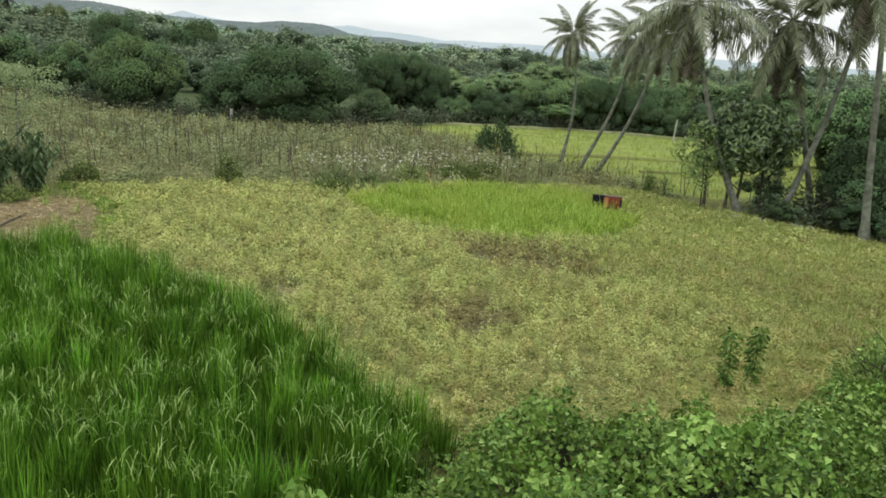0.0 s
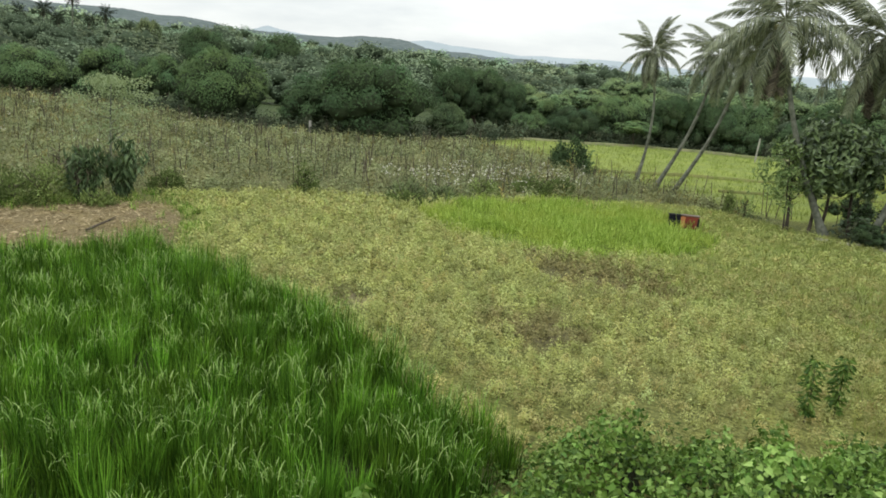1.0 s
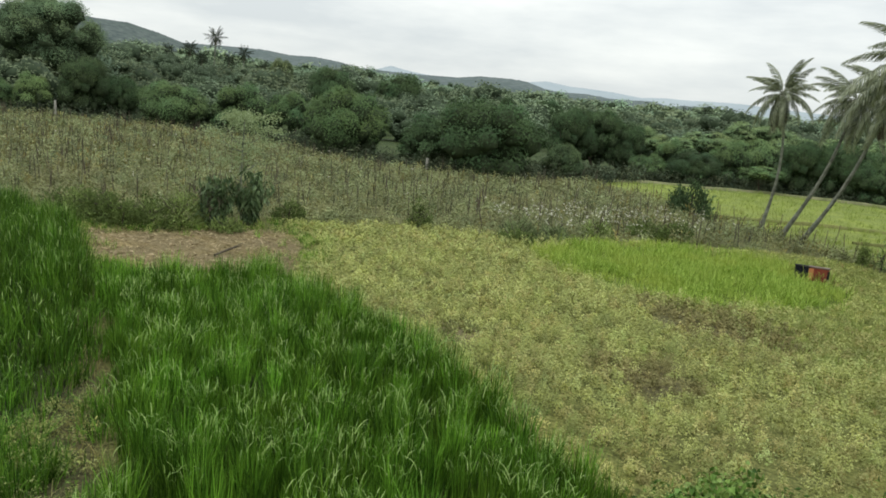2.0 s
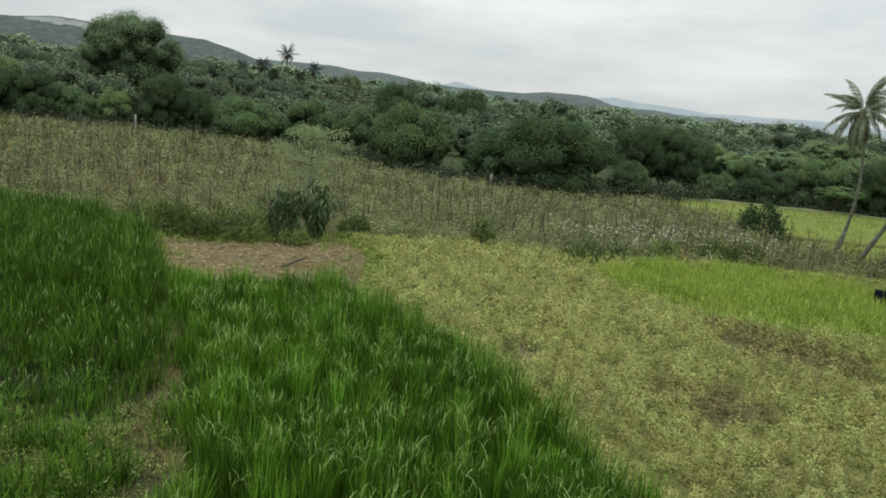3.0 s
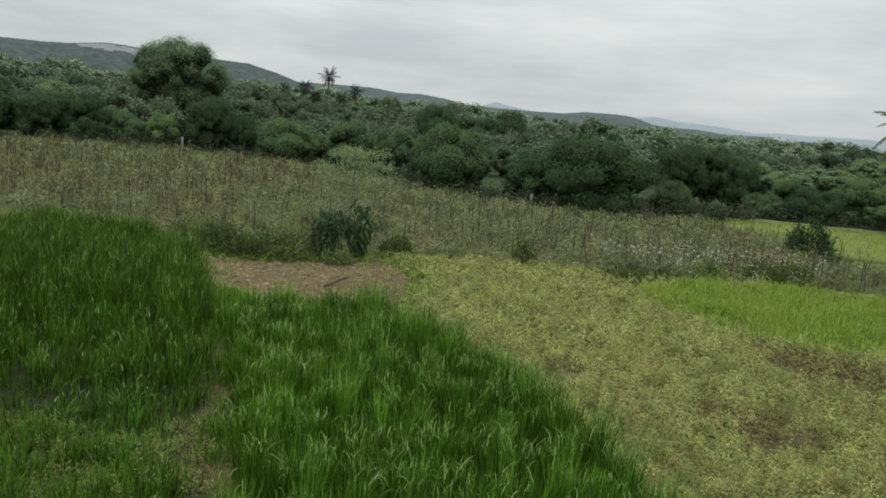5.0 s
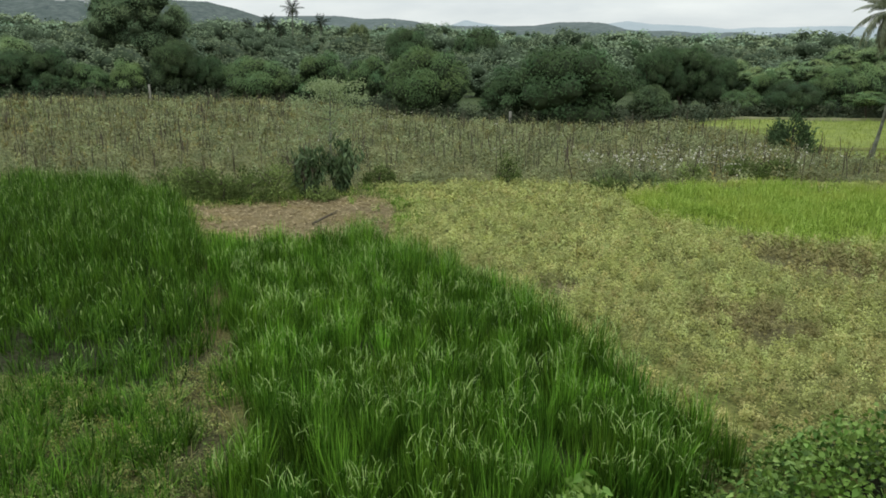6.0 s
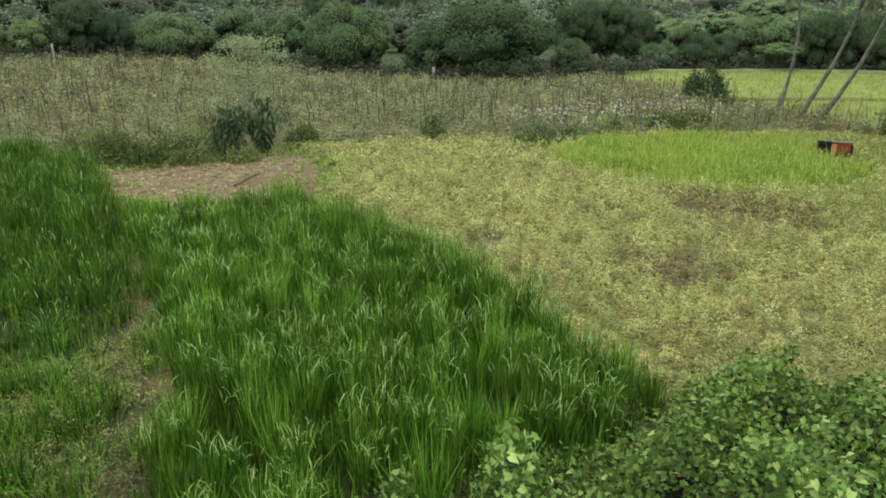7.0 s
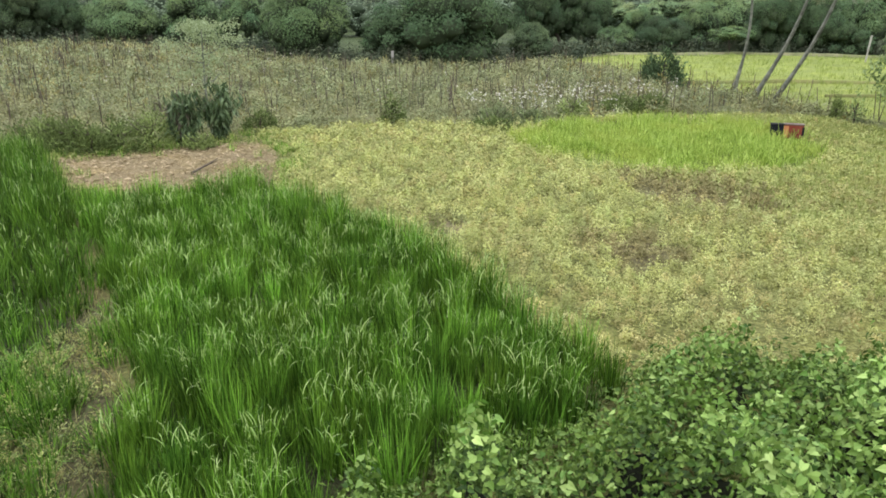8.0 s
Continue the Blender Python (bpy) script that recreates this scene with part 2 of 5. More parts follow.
def leaves(P, along, size, aspect=0.5, fold=0.12):
    """Leaves: one kite each, folded a little along its middle."""
    n = len(P)
    u = unit(along)
    r = unit(rng.normal(size=(n, 3)))
    v = unit(np.cross(u, r))
    nrm = np.cross(u, v)
    size = np.broadcast_to(size, (n,))[:, None]
    V = np.empty((n, 4, 3))
    V[:, 0] = P - u * size * 0.5
    V[:, 2] = P + u * size * 0.5
    mid = P - u * size * 0.06 + nrm * size * fold
    V[:, 1] = mid - v * size * aspect * 0.5
    V[:, 3] = mid + v * size * aspect * 0.5
    return V.reshape(-1, 3), np.arange(4 * n).reshape(n, 4)


def facing_leaves(P, nrm, size, aspect=0.8, jitter=0.5):
    """Leaves whose faces lie roughly along given normals."""
    n = len(P)
    nn = unit(nrm + rng.normal(size=(n, 3)) * jitter)
    u = unit(np.cross(nn, unit(rng.normal(size=(n, 3)))))
    u[:, 2] -= 0.25
    u = unit(u)
    v = unit(np.cross(nn, u))
    size = np.broadcast_to(size, (n,))[:, None]
    V = np.empty((n, 4, 3))
    V[:, 0] = P - u * size * 0.5
    V[:, 2] = P + u * size * 0.5
    mid = P - u * size * 0.1 + nn * size * 0.1
    V[:, 1] = mid - v * size * aspect * 0.5
    V[:, 3] = mid + v * size * aspect * 0.5
    return V.reshape(-1, 3), np.arange(4 * n).reshape(n, 4)


def tri_leaves(P, nrm, size, aspect=0.7, jitter=0.5):
    """Small leaves far off: one triangle each, its face roughly along a given normal, its tip hanging a little."""
    n = len(P)
    nn = unit(nrm + rng.normal(size=(n, 3)) * jitter)
    u = unit(np.cross(nn, unit(rng.normal(size=(n, 3)))) - np.array([0, 0, 0.2]))
    v = unit(np.cross(nn, u))
    size = np.broadcast_to(size, (n,))[:, None]
    V = np.stack([P + u * size * 0.6, P - u * size * 0.4 - v * size * aspect * 0.5, P - u * size * 0.4 + v * size * aspect * 0.5], axis=1)
    return V.reshape(-1, 3), np.arange(3 * n).reshape(n, 3)


def tube(points, radii, n=8):
    """A tapered tube along points."""
    P = np.asarray(points, float)
    T = unit(np.gradient(P, axis=0))
    ref = np.array([1.0, 0.2, 0.1])
    V = []
    for p, t, r in zip(P, T, radii):
        a = unit(np.cross(t, ref))
        b = np.cross(t, a)
        ang = np.linspace(0, 2 * np.pi, n, endpoint=False)
        V.append(p + r * (np.cos(ang)[:, None] * a + np.sin(ang)[:, None] * b))
    V = np.concatenate(V)
    F = [[i * n + j, i * n + (j + 1) % n, (i + 1) * n + (j + 1) % n, (i + 1) * n + j] for i in range(len(P) - 1) for j in range(n)]
    return V, np.array(F)


def inside(poly, x, y):
    """Whether points lie in a polygon of the plan."""
    p = np.asarray(poly, float)
    res = np.zeros(len(x), bool)
    j = len(p) - 1
    for i in range(len(p)):
        cond = ((p[i, 1] > y) != (p[j, 1] > y)) & (x < (p[j, 0] - p[i, 0]) * (y - p[i, 1]) / (p[j, 1] - p[i, 1] + 1e-12) + p[i, 0])
        res ^= cond
        j = i
    return res


def edge_dist(poly, x, y):
    """Distance of points to a polygon's edge, positive inside."""
    p = np.asarray(poly, float)
    q = np.roll(p, -1, axis=0)
    best = np.full(len(x), 1e9)
    for a, b in zip(p, q):
        ab = b - a
        t = np.clip(((x - a[0]) * ab[0] + (y - a[1]) * ab[1]) / (ab @ ab), 0, 1)
        best = np.minimum(best, np.hypot(x - a[0] - t * ab[0], y - a[1] - t * ab[1]))
    return np.where(inside(poly, x, y), best, -best)


def scatter(poly, per_m2, gen=None):
    """Random points of a polygon of the plan."""
    g = gen or rng
    p = np.asarray(poly, float)
    lo, hi = p.min(0), p.max(0)
    n = int(per_m2 * np.prod(hi - lo))
    x, y = g.uniform(lo[0], hi[0], n), g.uniform(lo[1], hi[1], n)
    k = inside(poly, x, y)
    return x[k], y[k]


def smooth(a, b, x):
    t = np.clip((x - a) / (b - a), 0, 1)
    return t * t * (3 - 2 * t)


def lumps(x, y, size, seed=0.0):
    """Cheap smooth noise over the plan, about -1 to 1."""
    a, b = np.asarray(x) / size + seed * 7.3, np.asarray(y) / size - seed * 3.1
    return (np.sin(a * 1.7 + 1.3 * np.sin(b * 1.1 + seed)) + np.sin(b * 1.9 + 1.7 * np.sin(a * 0.8 - seed)) + np.sin((a + b) * 2.9 + seed) * 0.5) / 2.5


# ======== the plan ========
GRASS = [(-13.8, 16.1), (-12.6, 18.4), (-9.5, 19.1), (-7.1, 18.1), (-5.2, 16.5), (-3.4, 14.9), (-2.0, 13.1), (-0.7, 11.6), (0.2, 10.5),
         (0.35, 9.6), (-0.1, 8.6), (-0.9, 7.8), (-2.1, 6.9), (-2.9, 5.9), (-3.7, 5.0), (-5.4, 5.0), (-6.2, 7.6), (-7.6, 9.6), (-9.7, 12.0), (-11.8, 14.3)]
GRASS_WEST = [(-29.0, 16.0), (-29.0, 23.6), (-25.0, 24.6), (-22.2, 23.6), (-18.6, 21.4), (-15.9, 18.6), (-12.9, 15.0), (-10.4, 12.2), (-8.8, 10.4),
              (-8.6, 8.8), (-11.0, 8.2), (-14.0, 8.6), (-22.0, 10.0)]
PATH_WEEDS = [(-9.0, 10.5), (-7.8, 9.4), (-6.4, 7.6), (-5.4, 5.0), (-9.0, 4.6), (-13.0, 7.6), (-11.0, 8.6), (-9.0, 8.9)]
TROD = [(-18.0, 20.6), (-15.0, 20.2), (-11.0, 14.0), (-8.4, 10.6), (-5.4, 6.4), (-5.4, 3.6), (-12.0, 4.0), (-10.4, 9.0), (-12.0, 13.4)]
PATH = [(-11.9, 14.3), (-10.7, 13.1), (-9.5, 11.8), (-8.4, 10.4), (-7.0, 8.8), (-6.0, 7.4), (-5.2, 5.6), (-6.2, 5.6), (-7.2, 7.2), (-8.6, 8.8), (-9.5, 10.3), (-10.4, 11.9), (-11.4, 13.3), (-12.4, 14.5)]
SOIL = [(-19.8, 22.8), (-18.0, 24.1), (-16.4, 25.4), (-14.6, 26.9), (-13.3, 26.8), (-11.6, 24.6), (-10.4, 22.6), (-9.8, 20.0), (-9.8, 18.4), (-12.6, 17.6), (-16.0, 18.6)]
BRIGHT = [(-4.2, 29.6), (-3.5, 32.6), (-1.6, 35.0), (1.4, 36.4), (4.6, 36.4), (6.4, 35.4), (8.2, 32.4), (8.4, 29.0), (6.2, 25.8), (2.4, 24.2), (-0.9, 25.2), (-3.0, 27.2)]
BROWN = [(0.4, 24.1), (2.1, 23.8), (4.8, 22.7), (4.4, 20.9), (2.5, 19.8), (1.2, 21.4)]
BROWN_SMALL = [(-0.6, 16.9), (1.2, 18.0), (1.8, 16.8), (0.8, 15.3)]
DARK_SPOT = [(-5.1, 18.6), (-3.4, 18.4), (-3.4, 16.9), (-4.4, 17.3)]
MEADOW = [(-9.6, 19.0), (-10.4, 23.6), (-12.6, 26.8), (-14.6, 28.4), (-14.0, 29.6), (-11.7, 31.0), (-8.6, 32.2), (-6.0, 33.0), (-3.0, 34.0), (0.8, 36.6), (6.0, 37.8), (9.5, 37.6),
          (12.2, 33.6), (16.8, 28.6), (21.0, 24.0), (16.0, 17.0), (10.0, 13.0), (6.0, 10.6), (3.0, 9.2), (0.2, 8.6), (-1.2, 11.0), (-2.6, 12.6), (-4.0, 14.4), (-5.8, 16.2), (-7.6, 17.8)]
FIELD = [(-34.0, 24.8), (-22.0, 24.6), (-18.0, 26.6), (-15.0, 28.8), (-11.7, 31.6), (-8.6, 32.8), (-6.0, 33.4), (-3.0, 34.6), (0.8, 37.0), (6.0, 38.2), (10.0, 38.0), (12.0, 36.4),
         (11.6, 38.4), (9.6, 41.6), (7.2, 45.8), (3.9, 50.0), (0.0, 58.6), (-4.6, 66.0), (-10.6, 59.0), (-20.5, 60.0), (-28.0, 62.5), (-40.6, 70.0), (-51.5, 68.0), (-59.0, 62.6), (-66.5, 51.6), (-57.0, 36.0)]
PADDY = [(-5.3, 69.6), (0.3, 58.8), (4.3, 50.2), (7.6, 46.0), (10.0, 41.8), (12.2, 38.2), (18.0, 38.6), (30.0, 36.0), (48.0, 36.0), (48.0, 70.0), (36.0, 75.0), (22.7, 77.6), (12.0, 79.4), (0.0, 75.6)]

VINES = [(-5.4, 3.2), (-4.2, 4.6), (-3.0, 5.8), (-2.3, 6.8), (-1.6, 7.4), (-0.9, 7.8), (-0.2, 8.5), (0.05, 9.4), (0.7, 10.1), (2.2, 10.8), (3.4, 11.2), (4.4, 10.7), (5.8, 11.3), (7.4, 12.8), (9.6, 14.2), (13.0, 14.8), (13.0, 8.0), (6.0, 3.2), (0.0, 2.6)]
VINES_WIDE = [(-6.0, 3.0), (-4.6, 4.9), (-3.4, 6.2), (-2.7, 7.2), (-1.8, 7.9), (-1.1, 8.3), (-0.5, 8.9), (-0.3, 9.8), (0.5, 10.6), (2.2, 11.3), (3.5, 11.7), (4.5, 11.2), (5.6, 11.8), (7.2, 13.3), (9.4, 14.7), (13.4, 15.2), (13.4, 7.8), (6.0, 3.0), (0.0, 2.4)]


def height(x, y):
    """Height of the ground: level by the house, rising westwards and towards the hills."""
    x, y = np.asarray(x, float), np.asarray(y, float)
    r = np.hypot(x, y)
    az = np.degrees(np.arctan2(x, y))
    west = smooth(0, -40, az) * (np.abs(az) < 120)
    z = 1.2 * smooth(15, 85, -x) * smooth(25, 80, r) * (y > -40)
    z = z + (0.018 + 0.015 * west) * np.clip(r - 112, 0, 700)
    z = z + 0.10 * lumps(x, y, 5.0, 1.0) * smooth(6, 14, r) * (1 - smooth(60, 90, r))
    z = z + 1.2 * lumps(x, y, 60.0, 2.0) * smooth(110, 200, r)
    return z


# ======== the ground, one sheet to the horizon ========
def build_ground():
    R = np.concatenate([[0.6, 1.5, 2.5], np.geomspace(3.4, 4600, 180)])
    A = np.concatenate([np.radians(np.linspace(-66, 66, 177)), np.radians(np.linspace(66, 294, 58)[1:-1])])
    rr, aa = np.meshgrid(R, A, indexing="ij")
    x, y = (rr * np.sin(aa)).ravel(), (rr * np.cos(aa)).ravel()
    z = height(x, y)
    d = {k: edge_dist(v, x, y) + 0.25 * lumps(x, y, 0.9, 3.0) for k, v in
         dict(grass=GRASS, west=GRASS_WEST, soil=SOIL, bright=BRIGHT, brown=BROWN, brown2=BROWN_SMALL, path=PATH, spot=DARK_SPOT, field=FIELD, paddy=PADDY, weeds=PATH_WEEDS).items()}
    col = np.tile(np.array([0.165, 0.175, 0.058]), (len(x), 1))

    def lay(c, w):
        nonlocal col
        col = col + (np.array(c) - col) * w[:, None]

    r = np.hypot(x, y)
    lay((0.06, 0.085, 0.035), smooth(60, 72, r))
    lay((0.155, 0.175, 0.05), smooth(2, 9, x + 0.35 * (y - 20)) * (1 - smooth(36, 40, r)))
    lay((0.19, 0.195, 0.095), smooth(-0.6, 0.6, d["field"]))
    # soil under and beside tall grass laid dark, painting the shade of the blades
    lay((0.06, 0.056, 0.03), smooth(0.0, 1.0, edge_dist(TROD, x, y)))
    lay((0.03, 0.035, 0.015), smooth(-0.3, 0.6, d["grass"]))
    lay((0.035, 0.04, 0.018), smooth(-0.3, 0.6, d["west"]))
    lay((0.10, 0.105, 0.045), smooth(-0.3, 0.6, d["weeds"]))
    lay((0.09, 0.082, 0.042), smooth(-0.1, 0.6, d["path"]))
    lay((0.225, 0.18, 0.10), smooth(-0.4, 0.5, d["soil"]))
    lay((0.12, 0.17, 0.025), smooth(-0.6, 0.8, d["bright"]))
    lay((0.13, 0.112, 0.062), smooth(-0.8, 0.8, d["brown"]))
    lay((0.13, 0.112, 0.06), smooth(-0.5, 0.5, d["brown2"]))
    lay((0.17, 0.145, 0.085), smooth(-0.4, 0.4, d["spot"]))
    lay((0.225, 0.275, 0.07), smooth(-0.3, 0.5, d["paddy"]))
    nA = len(A)
    i, j = np.meshgrid(np.arange(len(R) - 1), np.arange(nA), indexing="ij")
    i, j = i.ravel(), j.ravel()
    k = (j + 1) % nA
    F = np.c_[i * nA + j, i * nA + k, (i + 1) * nA + k, (i + 1) * nA + j][:, ::-1]
    V = np.c_[x, y, z]
    V = np.concatenate([V, [[0, 0, height(0.0, 0.0)]]])
    col = np.concatenate([col, col[:1]])
    T = np.c_[np.arange(nA), (np.arange(nA) + 1) % nA, np.full(nA, len(V) - 1)]
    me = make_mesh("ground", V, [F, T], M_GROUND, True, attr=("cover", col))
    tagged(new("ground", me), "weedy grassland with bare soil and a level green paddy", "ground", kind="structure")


build_ground()


def ridge(name, label, dist, depth, profile, mat, seed, rough, crest=0.0, rows=10, bare=None):
    """A line of hills: crest elevations in degrees over bearings in degrees, seen from the house."""
    az = np.linspace(profile[0][0], profile[-1][0], 900)
    el = np.interp(az, [p[0] for p in profile], [p[1] for p in profile])
    bump = rough * (lumps(az, az * 0.3, 4.0, seed) + 0.35 * lumps(az, az * 0.2, 1.4, seed + 1)) + crest * (np.abs(lumps(az, az * 0.7, 0.3, seed)) + np.abs(lumps(az, az * 0.4, 0.12, seed + 2)))
    V = []
    for i in range(rows + 1):
        t = i / rows
        r = dist - depth * (1 - t)
        a = np.radians(az)
        z = (EYE + dist * np.tan(np.radians(el + bump))) * np.sin(t * np.pi / 2) ** 1.2 - 4 * (1 - t)
        z = z + 0.003 * dist * lumps(az, np.full_like(az, t * 3), 3.0, seed) * np.sin(np.pi * t)
        V.append(np.c_[r * np.sin(a), r * np.cos(a), z])
    a = np.radians(az)
    V.append(np.c_[(dist + depth) * np.sin(a), (dist + depth) * np.cos(a), np.full_like(az, -4.0)])
    V = np.concatenate(V)
    n = len(az)
    F = np.array([[i * n + j, i * n + j + 1, (i + 1) * n + j + 1, (i + 1) * n + j] for i in range(rows + 1) for j in range(n - 1)])
    slots = None
    if bare:
        # a bare slope under the crest, with a ragged lower edge
        a0, a1, t0, t1, rock = bare
        mat = [mat, rock]
        q = (az[F[:, 0] % n] - a0) / (a1 - a0)
        t = (F[:, 0] // n) / rows
        low = t0 + 0.05 * lumps(q * 9, q * 3, 1.0, 4.0) + 0.5 * (t1 - t0) * (2 * q - 1) ** 2
        slots = ((q > 0) & (q < 1) & (t > low) & (t < t1 - 0.03 * lumps(q * 7, q, 1.0, 2.0))).astype(int)
    return tagged(new(name, make_mesh(name, V, F, mat, True, slots)), label, "hills", kind="structure")


ridge("backdrop_far_hills", "hills on the horizon, coloured pale blue for haze", 4300, 700,
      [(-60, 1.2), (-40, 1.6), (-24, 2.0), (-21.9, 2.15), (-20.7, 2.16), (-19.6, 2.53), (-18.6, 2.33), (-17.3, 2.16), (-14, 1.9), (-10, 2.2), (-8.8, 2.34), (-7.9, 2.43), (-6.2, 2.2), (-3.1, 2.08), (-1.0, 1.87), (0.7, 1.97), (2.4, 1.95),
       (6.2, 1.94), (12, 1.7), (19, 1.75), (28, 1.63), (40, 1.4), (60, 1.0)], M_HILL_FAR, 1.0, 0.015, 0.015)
ridge("backdrop_middle_hills", "wooded hills, coloured dim grey-green for haze", 2600, 700,
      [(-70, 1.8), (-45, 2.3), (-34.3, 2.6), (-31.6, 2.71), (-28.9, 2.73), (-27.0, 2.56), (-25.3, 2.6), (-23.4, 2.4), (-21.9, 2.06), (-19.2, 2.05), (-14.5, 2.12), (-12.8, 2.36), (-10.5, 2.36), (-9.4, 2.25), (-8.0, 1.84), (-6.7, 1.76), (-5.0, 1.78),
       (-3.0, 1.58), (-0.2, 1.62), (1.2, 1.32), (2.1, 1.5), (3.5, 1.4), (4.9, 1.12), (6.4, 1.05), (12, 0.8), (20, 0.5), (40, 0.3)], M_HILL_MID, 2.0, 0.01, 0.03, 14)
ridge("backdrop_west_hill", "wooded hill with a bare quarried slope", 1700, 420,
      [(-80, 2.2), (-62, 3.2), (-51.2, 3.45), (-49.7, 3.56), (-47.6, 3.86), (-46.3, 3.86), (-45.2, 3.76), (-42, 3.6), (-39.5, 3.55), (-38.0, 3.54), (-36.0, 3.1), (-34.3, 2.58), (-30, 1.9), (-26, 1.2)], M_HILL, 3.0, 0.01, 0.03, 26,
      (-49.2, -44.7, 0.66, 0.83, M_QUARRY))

# ======== trees ========
def crown_mesh(name, mat, lobes, cards, leaf, seed, flat=1.0, core=0.6, aspect=0.7, cone=0.0, rough=0.03, size=(0.2, 0.4)):
    """A crown of unit radius: leaves over many overlapping lobes, and dark cores that paint the shade inside."""
    g = np.random.default_rng(seed)
    C = unit(g.normal(size=(lobes, 3))) * np.where(g.random(lobes) < 0.78, g.uniform(0.64, 0.84, lobes), g.uniform(0.2, 0.6, lobes))[:, None]
    C[:, 2] = C[:, 2] * 0.85 * flat + 0.05
    C[:, :2] *= (1 - cone * 0.5 * (C[:, 2:] + 0.9)).clip(0.2, 1.2)
    Rl = g.uniform(*size, lobes) * (22 / max(22, lobes)) ** 0.3
    k = g.choice(lobes, cards, p=Rl ** 2 / (Rl ** 2).sum())
    D = unit(g.normal(size=(cards, 3)) + 0.6 * unit(C[k]) + np.array([0, 0, 0.7]))
    depth = 1.2 - 0.5 * g.uniform(0, 1, cards) ** 1.2
    P = C[k] + D * (Rl[k] * depth)[:, None]
    P = P + g.normal(size=P.shape) * 0.028
    keep = np.ones(cards, bool)
    for c, r in zip(C, Rl):
        keep &= np.linalg.norm(P - c, axis=1) > r * 0.62
    # fewer leaves low and beneath, so the dark cores show as shaded undersides
    keep &= g.random(cards) < (0.2 + 0.9 * smooth(-0.75, 0.35, P[:, 2])) * (0.3 + 0.7 * smooth(-0.5, 0.35, D[:, 2]))
    P, D, depth, k = P[keep], D[keep], depth[keep], k[keep]
    tone = np.exp(0.17 * g.normal(size=lobes).clip(-1.8, 1.8))[:, None] * (1 + np.outer(g.normal(size=lobes), [0.05, 0.0, -0.04]))
    V, F = tri_leaves(P, D, leaf * g.uniform(0.6, 1.4, len(P)), aspect, 0.26)
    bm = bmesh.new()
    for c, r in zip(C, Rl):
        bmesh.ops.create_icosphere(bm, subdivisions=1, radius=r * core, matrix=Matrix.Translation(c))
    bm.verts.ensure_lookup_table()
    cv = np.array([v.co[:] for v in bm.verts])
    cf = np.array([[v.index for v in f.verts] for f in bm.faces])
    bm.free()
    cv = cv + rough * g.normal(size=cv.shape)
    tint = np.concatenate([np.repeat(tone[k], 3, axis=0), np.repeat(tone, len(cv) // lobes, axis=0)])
    return make_mesh(name, np.concatenate([V, cv]), [F, cf + len(V)], [mat, M_CORE_SHADE], True, np.r_[np.zeros(len(F)), np.ones(len(cf))], ("tint", tint))


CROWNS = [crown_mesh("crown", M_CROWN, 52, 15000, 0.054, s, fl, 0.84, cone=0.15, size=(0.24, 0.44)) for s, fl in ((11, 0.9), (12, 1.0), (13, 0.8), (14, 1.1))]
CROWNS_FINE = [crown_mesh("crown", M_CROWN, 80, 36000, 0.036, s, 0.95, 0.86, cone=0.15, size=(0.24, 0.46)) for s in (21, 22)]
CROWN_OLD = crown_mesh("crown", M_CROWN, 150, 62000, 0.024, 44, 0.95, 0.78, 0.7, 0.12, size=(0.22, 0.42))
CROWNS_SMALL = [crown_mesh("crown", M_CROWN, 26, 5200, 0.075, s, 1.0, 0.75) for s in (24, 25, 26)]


def ground_z(x, y):
    return float(height(x, y))


def wood(base, top, r0, limbs, spread, seed, bend=0.15, rad=None):
    """Trunk with limbs: tapered tubes from base to top."""
    g = np.random.default_rng(seed)
    b, t = np.array(base, float), np.array(top, float)
    h = np.linalg.norm(t - b)
    s = np.linspace(0, 1, 7)[:, None]
    side = np.append(g.normal(size=2) * bend * h, 0)
    P = b + (t - b) * s + side * np.sin(s * np.pi)
    sets = [tube(P, r0 * (1 - 0.6 * s[:, 0]) * np.where(s[:, 0] == 0, 1.3, 1), 7)]
    for i in range(limbs):
        a = g.uniform(0.3, 0.85)
        p = b + (t - b) * a + side * np.sin(a * np.pi)
        az = i * 2.4 + g.uniform(-0.4, 0.4)
        e = p + spread * g.uniform(0.5, 0.9) * np.array([np.cos(az), np.sin(az), g.uniform(0.4, 0.9)])
        m = (p + e) / 2 + np.array([0, 0, -0.1 * spread])
        sets.append(tube([p, m, e], [r0 * 0.45, r0 * 0.3, r0 * 0.12], 5))
    return join(*sets)


def tree(name, x, y, top, radius, tint, label, seed, clear=0.12, crown=None, bark=None, squash=1.0, rx=1.0):
    """A broad-leaved tree: top is its height over its foot, clear the bare share of the stem."""
    z = ground_z(x, y)
    t = tagged(new(name), label, "tree" if "tree" in name else "bush")
    t.location = (x, y, z)
    g = np.random.default_rng(seed)
    rz = top * (1.06 - clear) / 2
    if clear < 0.06 and top > 2.5:
        rz = max(rz, min(0.66 * top, 1.2 * radius))
    cz = top - rz
    V, F = wood((0, 0, -0.1), (0, 0, cz + 0.3 * rz), max(0.05, 0.028 * top), 5, radius * 0.8, seed)
    part("trunk", make_mesh("trunk", V, F, bark or M_BARK_DARK, True), t)
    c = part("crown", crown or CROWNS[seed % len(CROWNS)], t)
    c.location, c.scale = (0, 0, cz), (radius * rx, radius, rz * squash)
    c.rotation_euler = (0, 0, g.uniform(0, 6.28))
    c.color = (*tint, 1)
    return t


DARK, MIDDLE, LIGHT = (0.50, 0.60, 0.53), (0.82, 0.94, 0.78), (1.32, 1.4, 1.25)
